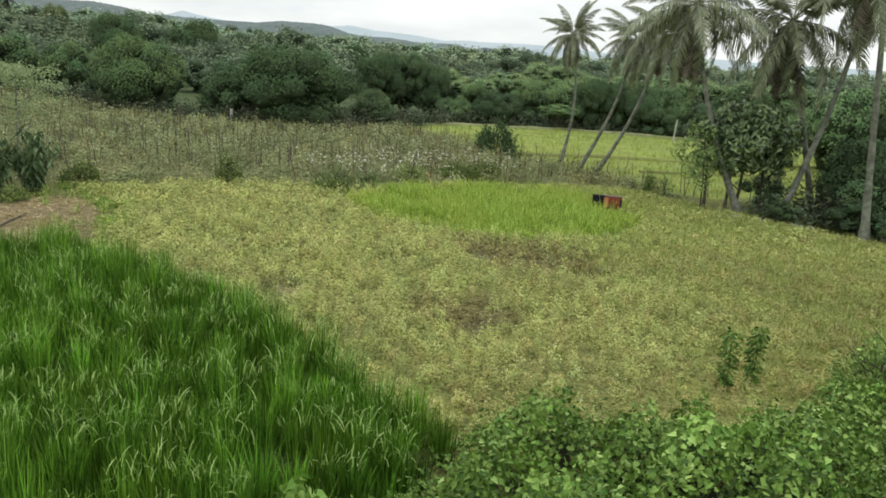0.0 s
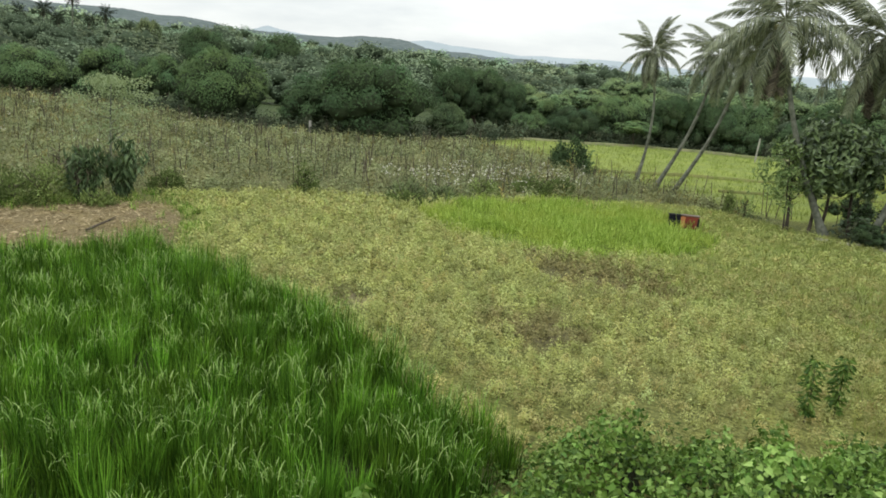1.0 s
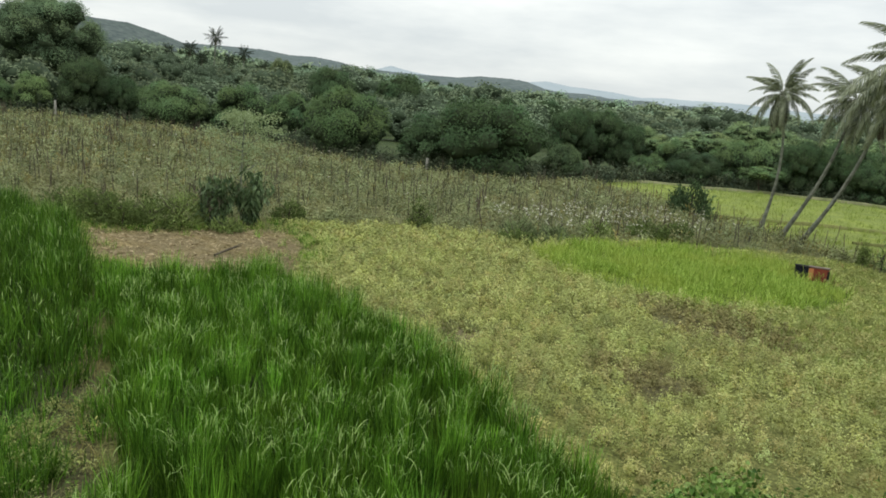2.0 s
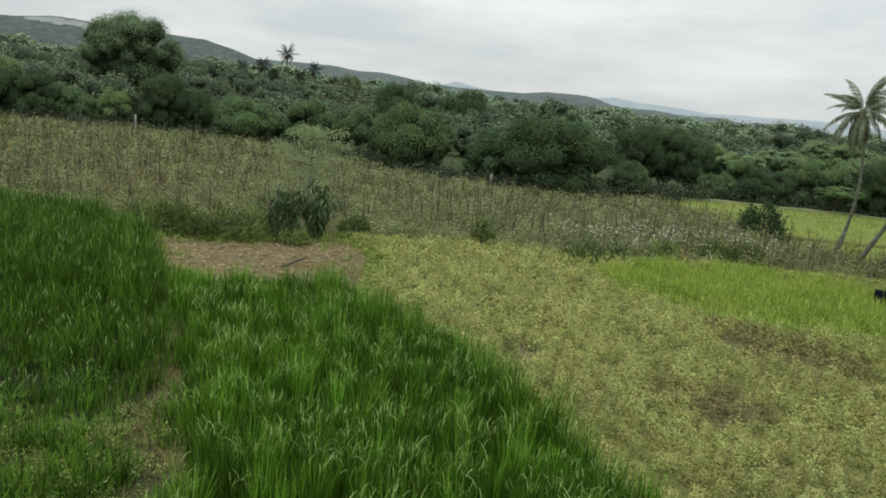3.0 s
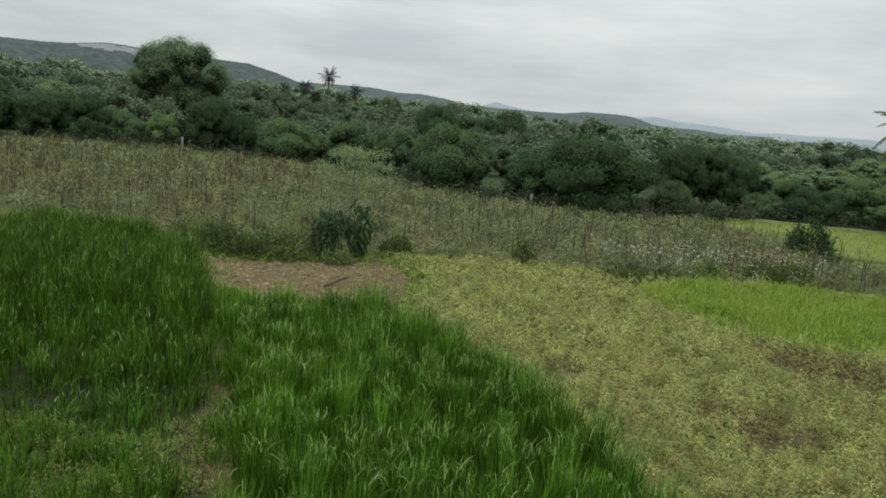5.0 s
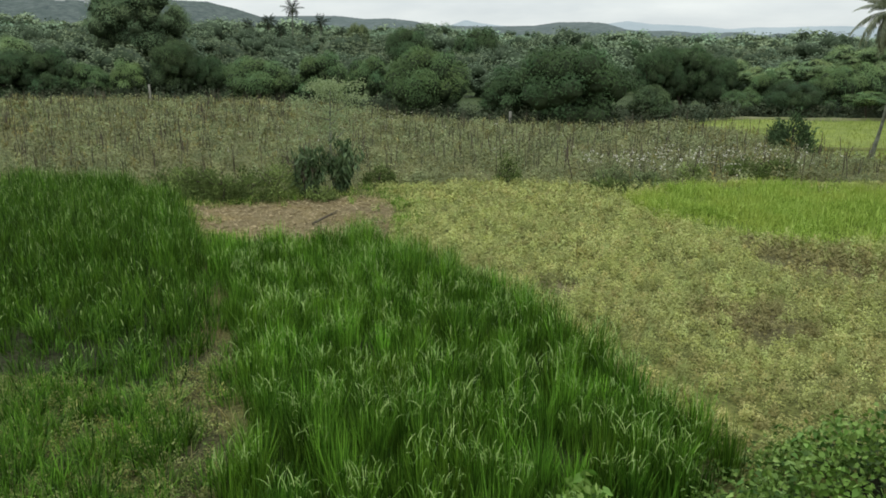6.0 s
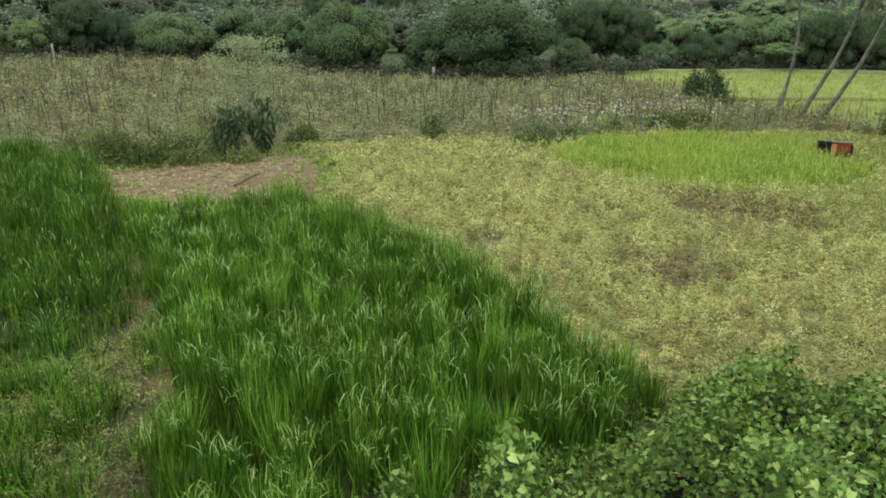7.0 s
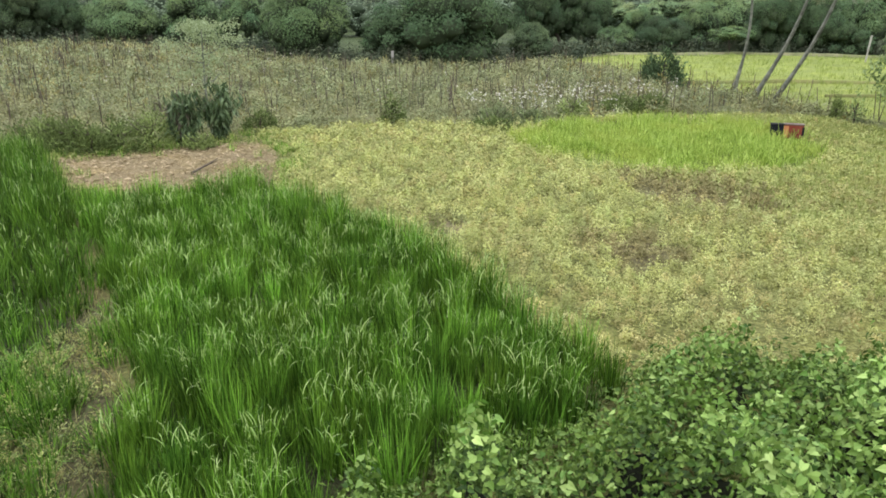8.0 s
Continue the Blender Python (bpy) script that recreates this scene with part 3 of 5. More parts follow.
DULL = (1.25, 1.15, 1.05)

# the edge of the woods behind the field: x, y, height, radius, tint
EDGE = [
    (-13.1, 63.2, 6.9, 5.3, (0.52, 0.63, 0.53), "wide dark green tree with a dense rounded crown", 1, 0.02, 1),
    (-27.7, 66.6, 6.9, 4.3, (0.66, 0.76, 0.6), "round dark green tree with a dense crown to the ground", 2, 0.03, 1),
    (-19.4, 66.4, 4.5, 3.0, DARK, "low dark green bushy tree between larger trees", 3, 0.0, 0),
    (-7.2, 68.6, 3.4, 2.2, (0.6, 0.64, 0.58), "low grey-green thorny tree beside the paddy", 4, 0.0, 0),
    (-8.0, 78.0, 7.1, 2.8, DARK, "tall dark green tree standing behind the field edge", 5, 0.03, 1),
    (-37.3, 73.3, 5.8, 2.3, MIDDLE, "upright dark green tree at the field edge", 6, 0.0, 0),
    (-43.0, 73.4, 5.2, 3.4, MIDDLE, "low round green tree at the field edge", 7, 0.0, 0),
    (-49.6, 70.7, 5.3, 4.1, MIDDLE, "broad green bushy tree at the field edge", 8, 0.0, 1),
    (-58.3, 67.7, 6.7, 3.0, (0.52, 0.58, 0.50), "round dark tree with a dense crown", 9, 0.03, 1),
    (-55.7, 70.5, 5.4, 2.1, DARK, "low dark tree beside a rounder one", 10, 0.0, 0),
    (-62.4, 65.1, 3.9, 2.2, (1.05, 1.12, 0.85), "low green bush at the field edge", 11, 0.0, 0),
    (-65.5, 62.9, 3.9, 2.3, MIDDLE, "low green bushy tree at the field edge", 12, 0.0, 0),
    (-72.5, 58.9, 5.4, 3.9, DARK, "broad dark green tree with a heavy crown", 13, 0.0, 1),
    (-77.6, 54.2, 6.7, 4.1, DARK, "broad dark tree at the end of the field", 14, 0.0, 0),
    # this tint is lightened and blued to paint haze over the tree
    (-86.5, 93.5, 15.8, 8.0, (1.1, 1.17, 1.2), "tall old tree with an uneven crown over the woods", 15, 0.1, 1),
    (-92.5, 76.0, 6.7, 4.0, LIGHT, "light green tree in the woods", 16, 0.05, 0),
    (-36.5, 82.3, 5.8, 3.6, MIDDLE, "green tree in the edge of the woods", 17, 0.02, 0),
    (-31.6, 167.0, 8.2, 2.0, DARK, "small round tree standing out of the woods", 18, 0.05, 0),
    (-19.6, 148.5, 7.8, 3.4, DARK, "dark tree standing out of the woods", 19, 0.05, 0),
    (-60.7, 137.0, 10.0, 5.2, DARK, "broad dark tree rising out of the woods", 20, 0.05, 1),
    (-50.0, 146.0, 9.8, 5.6, DARK, "broad dark tree rising out of the woods", 21, 0.05, 0),
    (-76.2, 146.4, 10.2, 2.7, DULL, "thin dull tree rising out of the woods", 22, 0.1, 0),
    (-68.2, 60.4, 4.8, 2.8, DARK, "low dark tree with a rounded crown", 23, 0.0, 0),
]
for i, (x, y, top, rad, tint, label, sd, clear, fine) in enumerate(EDGE):
    tree("tree", x, y, top, rad, tint, label, sd, clear, CROWN_OLD if sd == 15 else CROWNS_FINE[sd % 2] if fine else None)

# the far side of the paddy
UMBRELLA = [crown_mesh("crown", M_CROWN, 44, 14000, 0.045, s, 0.8, 0.7) for s in (27, 28)]
BEHIND = [
    (-5.4, 84.7, 7.4, 3.0, DARK, "tall dark tree with trailing foliage behind the paddy", 1),
    (-2.5, 83.8, 6.0, 2.5, DARK, "tall dark tree with trailing foliage behind the paddy", 1),
    (0.1, 80.8, 2.9, 2.2, MIDDLE, "small green tree in the row behind the paddy", 0),
    (2.2, 83.0, 4.0, 2.0, MIDDLE, "small green tree in the row behind the paddy", 0),
    (4.7, 81.7, 3.9, 3.0, (0.36, 0.44, 0.42), "low very dark tree with a rounded crown behind the paddy", 1),
    (8.4, 86.0, 4.6, 2.6, MIDDLE, "green tree in the row behind the paddy", 0),
    (11.2, 91.0, 5.6, 3.9, (0.95, 1.05, 0.85), "broad green tree behind the paddy", 1),
    (15.0, 82.6, 5.9, 2.8, DARK, "dark tree in the row behind the paddy", 1),
    (18.8, 82.8, 6.2, 3.2, DARK, "dark tree in the row behind the paddy", 1),
    (22.0, 80.0, 3.0, 2.2, DARK, "low dark tree in the row behind the paddy", 0),
    (24.2, 86.5, 6.2, 3.2, MIDDLE, "green tree in the row behind the paddy", 0),
    (27.5, 80.5, 3.4, 2.6, DARK, "low dark tree in the row behind the paddy", 0),
    (31.0, 82.0, 6.4, 3.6, DARK, "dark tree in the row behind the paddy", 0),
    (35.5, 80.0, 4.6, 3.2, MIDDLE, "green tree in the row behind the paddy", 0),
    (40.5, 79.0, 6.0, 3.8, DARK, "dark tree in the row behind the paddy", 0),
    (46.0, 76.0, 5.0, 3.6, MIDDLE, "green tree in the row behind the paddy", 0),
    (51.0, 72.0, 6.0, 4.0, DARK, "dark tree in the row behind the paddy", 0),
]
for i, (x, y, top, rad, tint, label, fine) in enumerate(BEHIND):
    tree("tree", x, y, top, rad, tint, label, 40 + i, 0.0, CROWNS_FINE[i % 2] if fine else CROWNS[i % 4])
# umbrella-shaped trees
for i, (x, y, top, rad) in enumerate(((7.2, 104.5, 6.2, 3.6), (-0.7, 104, 6.0, 2.2), (11.3, 80.2, 3.0, 2.2), (19.0, 100, 6.6, 4.6), (-6.5, 112, 6.6, 3.6), (15.0, 118, 8.0, 5.0), (2.5, 97, 5.2, 3.0),
                                      (38, 92, 7.5, 5.5), (47, 88, 7.0, 6), (54, 80, 7.0, 6), (30, 100, 7.5, 5.0))):
    tint = (1.0, 1.15, 0.9) if i == 2 else (1.5, 1.55, 1.4)
    tree("tree", x, y, top, rad, tint, "small green tree with flat layered crown" if i == 2 else "pale green tree with a rounded umbrella crown", 60 + i, 0.3, UMBRELLA[i % 2], squash=0.85)


def woods():
    """Woods up the slope, crown beside crown; far crowns stand for clumps of trees."""
    g = np.random.default_rng(5)
    units = []
    for s in range(9):
        lobes, cards, leaf = ((24, 1500, 0.064), (12, 660, 0.086), (8, 280, 0.115))[s // 3]
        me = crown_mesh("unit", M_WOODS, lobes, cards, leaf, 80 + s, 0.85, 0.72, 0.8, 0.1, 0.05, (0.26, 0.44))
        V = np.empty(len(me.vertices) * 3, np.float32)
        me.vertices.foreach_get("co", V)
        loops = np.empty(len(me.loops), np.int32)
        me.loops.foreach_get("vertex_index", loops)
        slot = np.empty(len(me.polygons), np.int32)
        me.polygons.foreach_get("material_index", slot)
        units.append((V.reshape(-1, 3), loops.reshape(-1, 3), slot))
        bpy.data.meshes.remove(me)
    Vs, Ts, Ss, Cs, k = [], [], [], [], 0
    r = 104.0
    while r < 900:
        az = np.radians(-62) + g.uniform(0, 0.04)
        while az < np.radians(42):
            rr, aa = r * g.uniform(0.965, 1.035), az + g.uniform(-0.01, 0.01)
            x, y = rr * np.sin(aa), rr * np.cos(aa)
            az += np.clip(4.6 / r, 0.022, 0.042) * g.uniform(0.8, 1.2)
            if edge_dist(FIELD, np.array([x]), np.array([y]))[0] > -4 or edge_dist(PADDY, np.array([x]), np.array([y]))[0] > -7 or (aa > -0.14 and rr < 122):
                continue
            wide = np.clip(1.9 + 0.0105 * rr, 2.2, 10) * g.choice([0.7, 1.0, 1.5, 2.1], p=[0.34, 0.34, 0.22, 0.10]) * g.uniform(0.85, 1.15)
            high = np.clip(4.0 + 0.006 * rr, 4, 9) * (0.7 + 0.3 * smooth(115, 160, rr)) * g.uniform(0.7, 1.3) * (1.0 + 0.25 * smooth(100, 200, rr)) * (1 - 0.30 * smooth(-0.12, 0.0, aa) * (1 - smooth(130, 200, rr)))
            V, T, slot = units[g.integers(3) + (6 if rr > 230 else 0 if wide > 3.6 else 3)]
            a = g.uniform(0, 6.28)
            rot = np.array([[np.cos(a), -np.sin(a), 0], [np.sin(a), np.cos(a), 0], [0, 0, 1]])
            W = V @ rot.T * np.array([wide, wide, max(high * 0.55, 0.7 * wide)]) + np.array([x, y, ground_z(x, y) + high * 0.45])
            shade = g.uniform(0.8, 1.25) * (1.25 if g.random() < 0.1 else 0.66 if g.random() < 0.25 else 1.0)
            # tint grows paler with distance, haze painted into the leaf colour
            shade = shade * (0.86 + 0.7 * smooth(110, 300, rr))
            hue = g.uniform(-0.12, 0.04)
            Vs.append(W)
            Ts.append(T + k)
            Ss.append(slot)
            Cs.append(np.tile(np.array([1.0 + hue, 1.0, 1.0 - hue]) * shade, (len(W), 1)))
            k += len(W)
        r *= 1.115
    # second slot: cores painted dark for the shade inside far crowns
    me = make_mesh("far_woods", np.concatenate(Vs), np.concatenate(Ts), [M_WOODS, M_CORE_SHADE_FAR], True, np.concatenate(Ss), ("tint", np.concatenate(Cs)))
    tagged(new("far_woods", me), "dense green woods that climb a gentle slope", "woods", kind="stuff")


woods()


# ======== palms ========
def frond_mesh(name, mat, length, droop, pairs, seed, leaflet=0.5):
    """A feather leaf along +x: the mesh of its arching rib, and that of the hanging leaflets on both sides."""
    g = np.random.default_rng(seed)
    s = np.linspace(0, 1, 9)
    rib = np.c_[length * (s - 0.18 * droop * s ** 2.5), np.zeros(9), -length * droop * 0.55 * s ** 2.1]
    V, F = tube(rib, 0.028 * (1 - 0.85 * s), 5)
    rib_mesh = make_mesh(name, V, F, mat, True)
    u = np.linspace(0.12, 0.99, pairs)
    base = np.c_[np.interp(u, s, rib[:, 0]), np.zeros(pairs), np.interp(u, s, rib[:, 2])]
    tang = unit(np.c_[np.gradient(base[:, 0]), np.zeros(pairs), np.gradient(base[:, 2])])
    L = leaflet * (0.55 + 0.9 * np.sin(np.pi * u ** 0.75)) * 0.8
    sets = []
    for sign in (-1, 1):
        hang = g.uniform(0.5, 1.5, pairs)
        d = unit(tang * 0.75 + np.c_[np.zeros(pairs), np.full(pairs, sign * 1.0), -hang * 0.6] + g.normal(size=(pairs, 3)) * 0.09)
        mid = base + d * (L * 0.55)[:, None]
        end = mid + unit(d + np.c_[np.zeros(pairs), np.zeros(pairs), -0.55 - hang]) * (L * 0.55)[:, None]
        w = tang * 0.029
        Vl = np.stack([base - w * 0.5, base + w * 0.5, mid + w, mid - w, end + w * 0.15, end - w * 0.15], axis=1).reshape(-1, 3)
        b = (np.arange(pairs) * 6)[:, None]
        sets.append((Vl, np.concatenate([b + np.array([0, 1, 2, 3]), b + np.array([3, 2, 4, 5])])))
    V, F = join(*sets)
    return rib_mesh, make_mesh("leaf_blade", V, F, mat)


FRONDS = [frond_mesh("frond", M_FROND, 3.3, dr, 62, 100 + i, 0.58) for i, dr in enumerate((0.75, 1.0, 1.15))]
FRONDS_DRY = [frond_mesh("dry_frond", M_FROND_DRY, 2.5, dr, 44, 110 + i, 0.42) for i, dr in enumerate((0.5, 0.3))]
FRONDS_FAR = [frond_mesh("frond", M_FROND_SILHOUETTE, 3.3, dr, 26, 120 + i, 0.8) for i, dr in enumerate((0.4, 0.8))]
M_NUT = solid_mat("coconut_husk", (0.13, 0.15, 0.05), (0.22, 0.19, 0.08), 6, 0.5, 0.2, 20)

bm = bmesh.new()
bmesh.ops.create_uvsphere(bm, u_segments=10, v_segments=7, radius=0.12)
for v in bm.verts:
    v.co.z *= 1.2 if v.co.z < 0 else 1.05
NUT = bpy.data.meshes.new("coconut")
bm.to_mesh(NUT)
bm.free()
NUT.materials.append(M_NUT)


def palm(x, y, hub, size, seed, label, green=20, dry=8, lean=0.0, far=False, r0=0.15, sag=0.0):
    """A coconut palm: foot on the ground at x, y, crown at hub."""
    g = np.random.default_rng(seed)
    z = ground_z(x, y)
    t = tagged(new("palm_tree"), label, "palm tree", "palms")
    t.location = (x, y, z)
    top = np.array(hub, float) - (x, y, z)
    s = np.linspace(0, 1, 14)
    P = np.c_[top[0] * (s + lean * np.sin(np.pi * s)), top[1] * s, top[2] * s]
    P[:, 0] += sag * np.sin(np.pi * s) * top[2]
    rings = 1 + 0.05 * (-1.0) ** np.arange(14)
    V, F = tube(P, (r0 * (1 - 0.42 * s) + 0.10 * np.exp(-s * 14)) * rings, 10)
    part("trunk", make_mesh("trunk", V, F, M_BARK, True), t)
    kinds = [("frond", FRONDS_FAR if far else FRONDS, green), ("dry_frond", FRONDS_DRY, dry)]
    for name, meshes, count in kinds:
        for i in range(count):
            if name == "frond":
                q = (i + 0.5) / count
                el = 74 - 122 * q + g.uniform(-14, 14)
            else:
                el = -62 - g.uniform(0, 24)
            az = i * 137.5 + g.uniform(-14, 14)
            rib, blade = meshes[min(len(meshes) - 1, int((i / max(1, count)) * len(meshes)))]
            f = part(name, rib, t)
            part("leaf_blade", blade, f)
            f.matrix_local = pose(*top) @ pose(0, 0, 0, 0, 0, az) @ pose(0, 0, 0, g.uniform(-25, 25), -el, 0) @ pose(0.08, 0, 0)
            k = size * g.uniform(0.75, 1.15)
            f.scale = (k, k, k)
    if not far:
        ends = [np.array([0.3 * math.cos(0.9 * i), 0.3 * math.sin(0.9 * i), -0.3 - 0.1 * (i % 3)]) for i in range(7)]
        V, F = join(*[tube([(0, 0, 0), e * (0.7, 0.7, 0.2), e * (1, 1, 0.85)], [0.025, 0.02, 0.012], 5) for e in ends])
        b = part("coconut_bunch", make_mesh("coconut_bunch", V, F, M_FROND_DRY, True), t)
        b.location = top
        for e in ends:
            part("coconut", NUT, b).location = e
    return t


palm(7.2, 48.5, (7.2, 48.5, 8.1), 0.76, 201, "slender coconut palm with a bent foot beside the paddy", 34, 8, 0, r0=0.095, sag=0.06)
palm(8.0, 46.2, (10.55, 45.9, 8.0), 0.8, 202, "leaning coconut palm beside the paddy", 30, 8, 0.17, r0=0.115)
palm(8.5, 43.6, (11.25, 42.6, 8.1), 0.8, 203, "leaning coconut palm with drooping fronds beside the paddy", 30, 8, 0.17, r0=0.115)
palm(13.2, 33.4, (10.35, 34.3, 9.0), 1.18, 204, "coconut palm with a curved trunk and long hanging fronds", 24, 18, 0.15, r0=0.145)
palm(17.3, 35.0, (14.7, 34.6, 8.6), 1.2, 205, "coconut palm with a heavy crown of green and dead fronds", 26, 20, 0, r0=0.145)
palm(14.65, 32.6, (16.8, 32.4, 9.9), 1.05, 206, "coconut palm leaning over the field edge", 22, 8, 0.13, r0=0.145)
palm(16.5, 28.9, (15.4, 29.1, 10.9), 1.1, 207, "tall straight coconut palm at the field edge", 22, 6, 0, r0=0.145)
for i, (a, d, top, sz) in enumerate(((-32.3, 200, 19.6, 1.0), (-34.0, 205, 16.5, 0.9), (-31.3, 215, 15.0, 0.9), (-30.3, 205, 16.6, 0.95), (-35.4, 210, 15.6, 0.85), (-33.2, 190, 14.0, 0.9), (-29.0, 200, 13.0, 0.9),
                                     (-27.4, 195, 13.2, 0.9), (2.2, 330, 12.5, 1.1), (3.6, 320, 13.0, 1.1), (5.2, 335, 12.8, 1.1), (6.3, 320, 12.0, 1.1), (0.6, 340, 12.0, 1.1))):
    x, y = d * math.sin(radians(a)), d * math.cos(radians(a))
    palm(x, y, (x + 0.4, y, top - (2.6 if d < 300 else 0.6)), sz * 0.82, 220 + i, "far-off coconut palm standing out of the woods", 34, 8, 0, True, 0.2)


# ======== things under the palms ========
def broad_crown(seed, n, rx, ry, rz, size):
    """Clusters of large leaves over an uneven crown."""
    g = np.random.default_rng(seed)
    C = unit(g.normal(size=(n, 3)))
    C = C * (g.uniform(0.3, 1.0, n) ** 0.5 * (0.85 + 0.28 * lumps(C[:, 0] * 2, C[:, 2] * 2, 0.6, seed)))[:, None] * np.array([rx, ry, rz])
    k = np.repeat(np.arange(n), 14)
    D = unit(g.normal(size=(len(k), 3)) + np.array([0, 0, -0.15]))
    P = C[k] + D * g.uniform(0.08, 0.34, len(k))[:, None]
    return facing_leaves(P, unit(C[k]) + 0.6 * D + np.array([0, 0, 0.3]), size * g.uniform(0.7, 1.25, len(k)), 0.42, 0.6)


def broad_tree():
    t = tagged(new("broadleaf_tree"), "dark glossy broad-leaved tree with several thin stems under the palms", "tree")
    t.location = (13.1, 34.2, ground_z(13.1, 34.2))
    V, F = broad_crown(301, 470, 2.4, 2.1, 2.05, 0.33)
    part("crown", make_mesh("crown", V + np.array([0.35, 0, 3.35]), F, M_BROAD), t)
    for i, (dx, dy, tx) in enumerate(((-1.4, -0.5, -1.5), (-0.5, -0.6, -0.2), (0.2, 0.1, 0.1), (1.5, 0.2, 1.3))):
        V, F = wood((dx, dy, -0.1), (tx, 0, 3.4), 0.085, 3, 1.1, 310 + i, 0.05)
        part("stem", make_mesh("stem", V, F, M_BARK_DARK, True), t)
    s = tagged(new("sapling"), "thin sapling with sparse pale leaves and bare twigs", "tree")
    s.location = (11.5, 33.5, ground_z(11.5, 33.5))
    V, F = wood((0, 0, -0.1), (-0.3, 0, 3.6), 0.04, 7, 1.2, 322, 0.06)
    part("stem", make_mesh("stem", V, F, M_BARK_DARK, True), s)
    V, F = broad_crown(323, 85, 1.1, 0.9, 1.7, 0.2)
    part("crown", make_mesh("crown", V + np.array([-0.4, 0, 2.6]), F, leaf_mat("sapling_leaf", (0.10, 0.17, 0.05), (0.30, 0.38, 0.15))), s)


broad_tree()
for x, y, top, rad, tint, sd in ((14.3, 31.6, 1.0, 0.8, DARK, 331), (17.0, 30.5, 1.5, 1.2, DARK, 332), (18.4, 31.4, 2.4, 1.7, MIDDLE, 333), (19.6, 34.0, 4.6, 2.6, DARK, 334), (22.8, 36.5, 5.5, 3.2, DARK, 335),
                                (17.6, 28.4, 1.2, 0.9, DARK, 336), (19.4, 28.2, 2.2, 1.5, DARK, 337), (15.6, 36.5, 1.6, 1.2, MIDDLE, 338), (27.0, 44.0, 5.5, 3.4, DARK, 339), (29.5, 54.0, 6.5, 4.2, MIDDLE, 340), (24.0, 57.0, 3.2, 2.2, DULL, 341)):
    tree("bush" if top < 3 else "tree", x, y, top, rad, tint, "dark green bush growing under the palms" if top < 3 else "dark green tree standing behind the palms", sd, 0.0, CROWNS_SMALL[sd % 3] if top < 3 else CROWNS[sd % 4])


# ======== low plants ========
def stuff(name, sets, mat, label, category, shade=None):
    """Plants of one kind in one mesh; shade: one tint for each plant, spread over its points."""
    V, F = join(*sets)
    if shade is None:
        shade = np.ones((1, 3))
    tint = np.repeat(shade, len(V) // len(shade), axis=0)
    return tagged(new(name, make_mesh(name, V, F, mat, attr=("tint", tint))), label, category, kind="stuff")


def shades(n, spread, warm=0.06):
    """A tint for each of n plants: lighter and darker, yellower and greener."""
    s = np.exp(rng.normal(size=n).clip(-2, 2) * spread)
    w = rng.normal(size=n) * warm
    return np.c_[s * (1 + w), s, s * (1 - 0.5 * w)]


def sprigs(x, y, tall, wide, k, size, lift=0.0, droop=0.5):
    """Small weeds: k leaves each, in a loose upright dome."""
    n = len(x)
    tall, wide, size = (np.broadcast_to(a, (n,)) for a in (tall, wide, size))
    i = np.repeat(np.arange(n), k)
    a = rng.uniform(0, 2 * np.pi, n * k)
    q = rng.uniform(0, 1, n * k) ** 0.7
    rad = wide[i] * np.sqrt(rng.uniform(0, 1, n * k)) * (1.1 - 0.5 * q)
    P = np.c_[x[i] + rad * np.cos(a), y[i] + rad * np.sin(a), height(x, y)[i] + tall[i] * (0.12 + 0.88 * q) + lift]
    D = np.c_[np.cos(a), np.sin(a), rng.uniform(-droop, 1.2, n * k)]
    return leaves(P, D, size[i] * rng.uniform(0.6, 1.4, n * k), 0.42, 0.1)


def tufts(x, y, per, h, w, lean, bend, spread, seg=3, curl=2.2):
    """Tufts of grass: per blades from each foot."""
    n = len(x)
    i = np.repeat(np.arange(n), per)
    m = n * per
    h, w = np.broadcast_to(h, (n,))[i], np.broadcast_to(w, (n,))[i]
    off = spread * rng.normal(size=(m, 2))
    a = np.arctan2(off[:, 1], off[:, 0]) + rng.normal(size=m) * 0.7
    P = np.c_[x[i] + off[:, 0], y[i] + off[:, 1], height(x, y)[i] - 0.02]
    return blades(P, h * rng.uniform(0.6, 1.12, m), w * rng.uniform(0.7, 1.3, m), a, np.abs(rng.normal(0, lean, m)), bend * rng.uniform(0, 1, m) ** 2.2, seg, curl)


def thin_out(x, y, d, soft):
    """Keeps points inside an uneven edge."""
    k = d + 0.5 * soft * lumps(x, y, 1.1, 4.0) > rng.uniform(0, soft, len(x)) * 0.6
    return x[k], y[k]


def clumps(x, y, tall, wide, k, size):
    """Dome-shaped weeds, leaf on leaf, with gaps between one dome and the next."""
    n = len(x)
    tall, wide, size = (np.broadcast_to(a, (n,)) for a in (tall, wide, size))
    i = np.repeat(np.arange(n), k)
    m = n * k
    D = unit(rng.normal(size=(m, 3)))
    D[:, 2] = np.abs(D[:, 2])
    q = rng.uniform(0.55, 1.08, m)
    P = np.c_[x[i] + wide[i] * D[:, 0] * q, y[i] + wide[i] * D[:, 1] * q, height(x, y)[i] + tall[i] * (0.1 + 0.9 * D[:, 2] * q)]
    return facing_leaves(P, D + np.array([0, 0, 0.5]), size[i] * rng.uniform(0.6, 1.4, m), 0.5, 0.42)


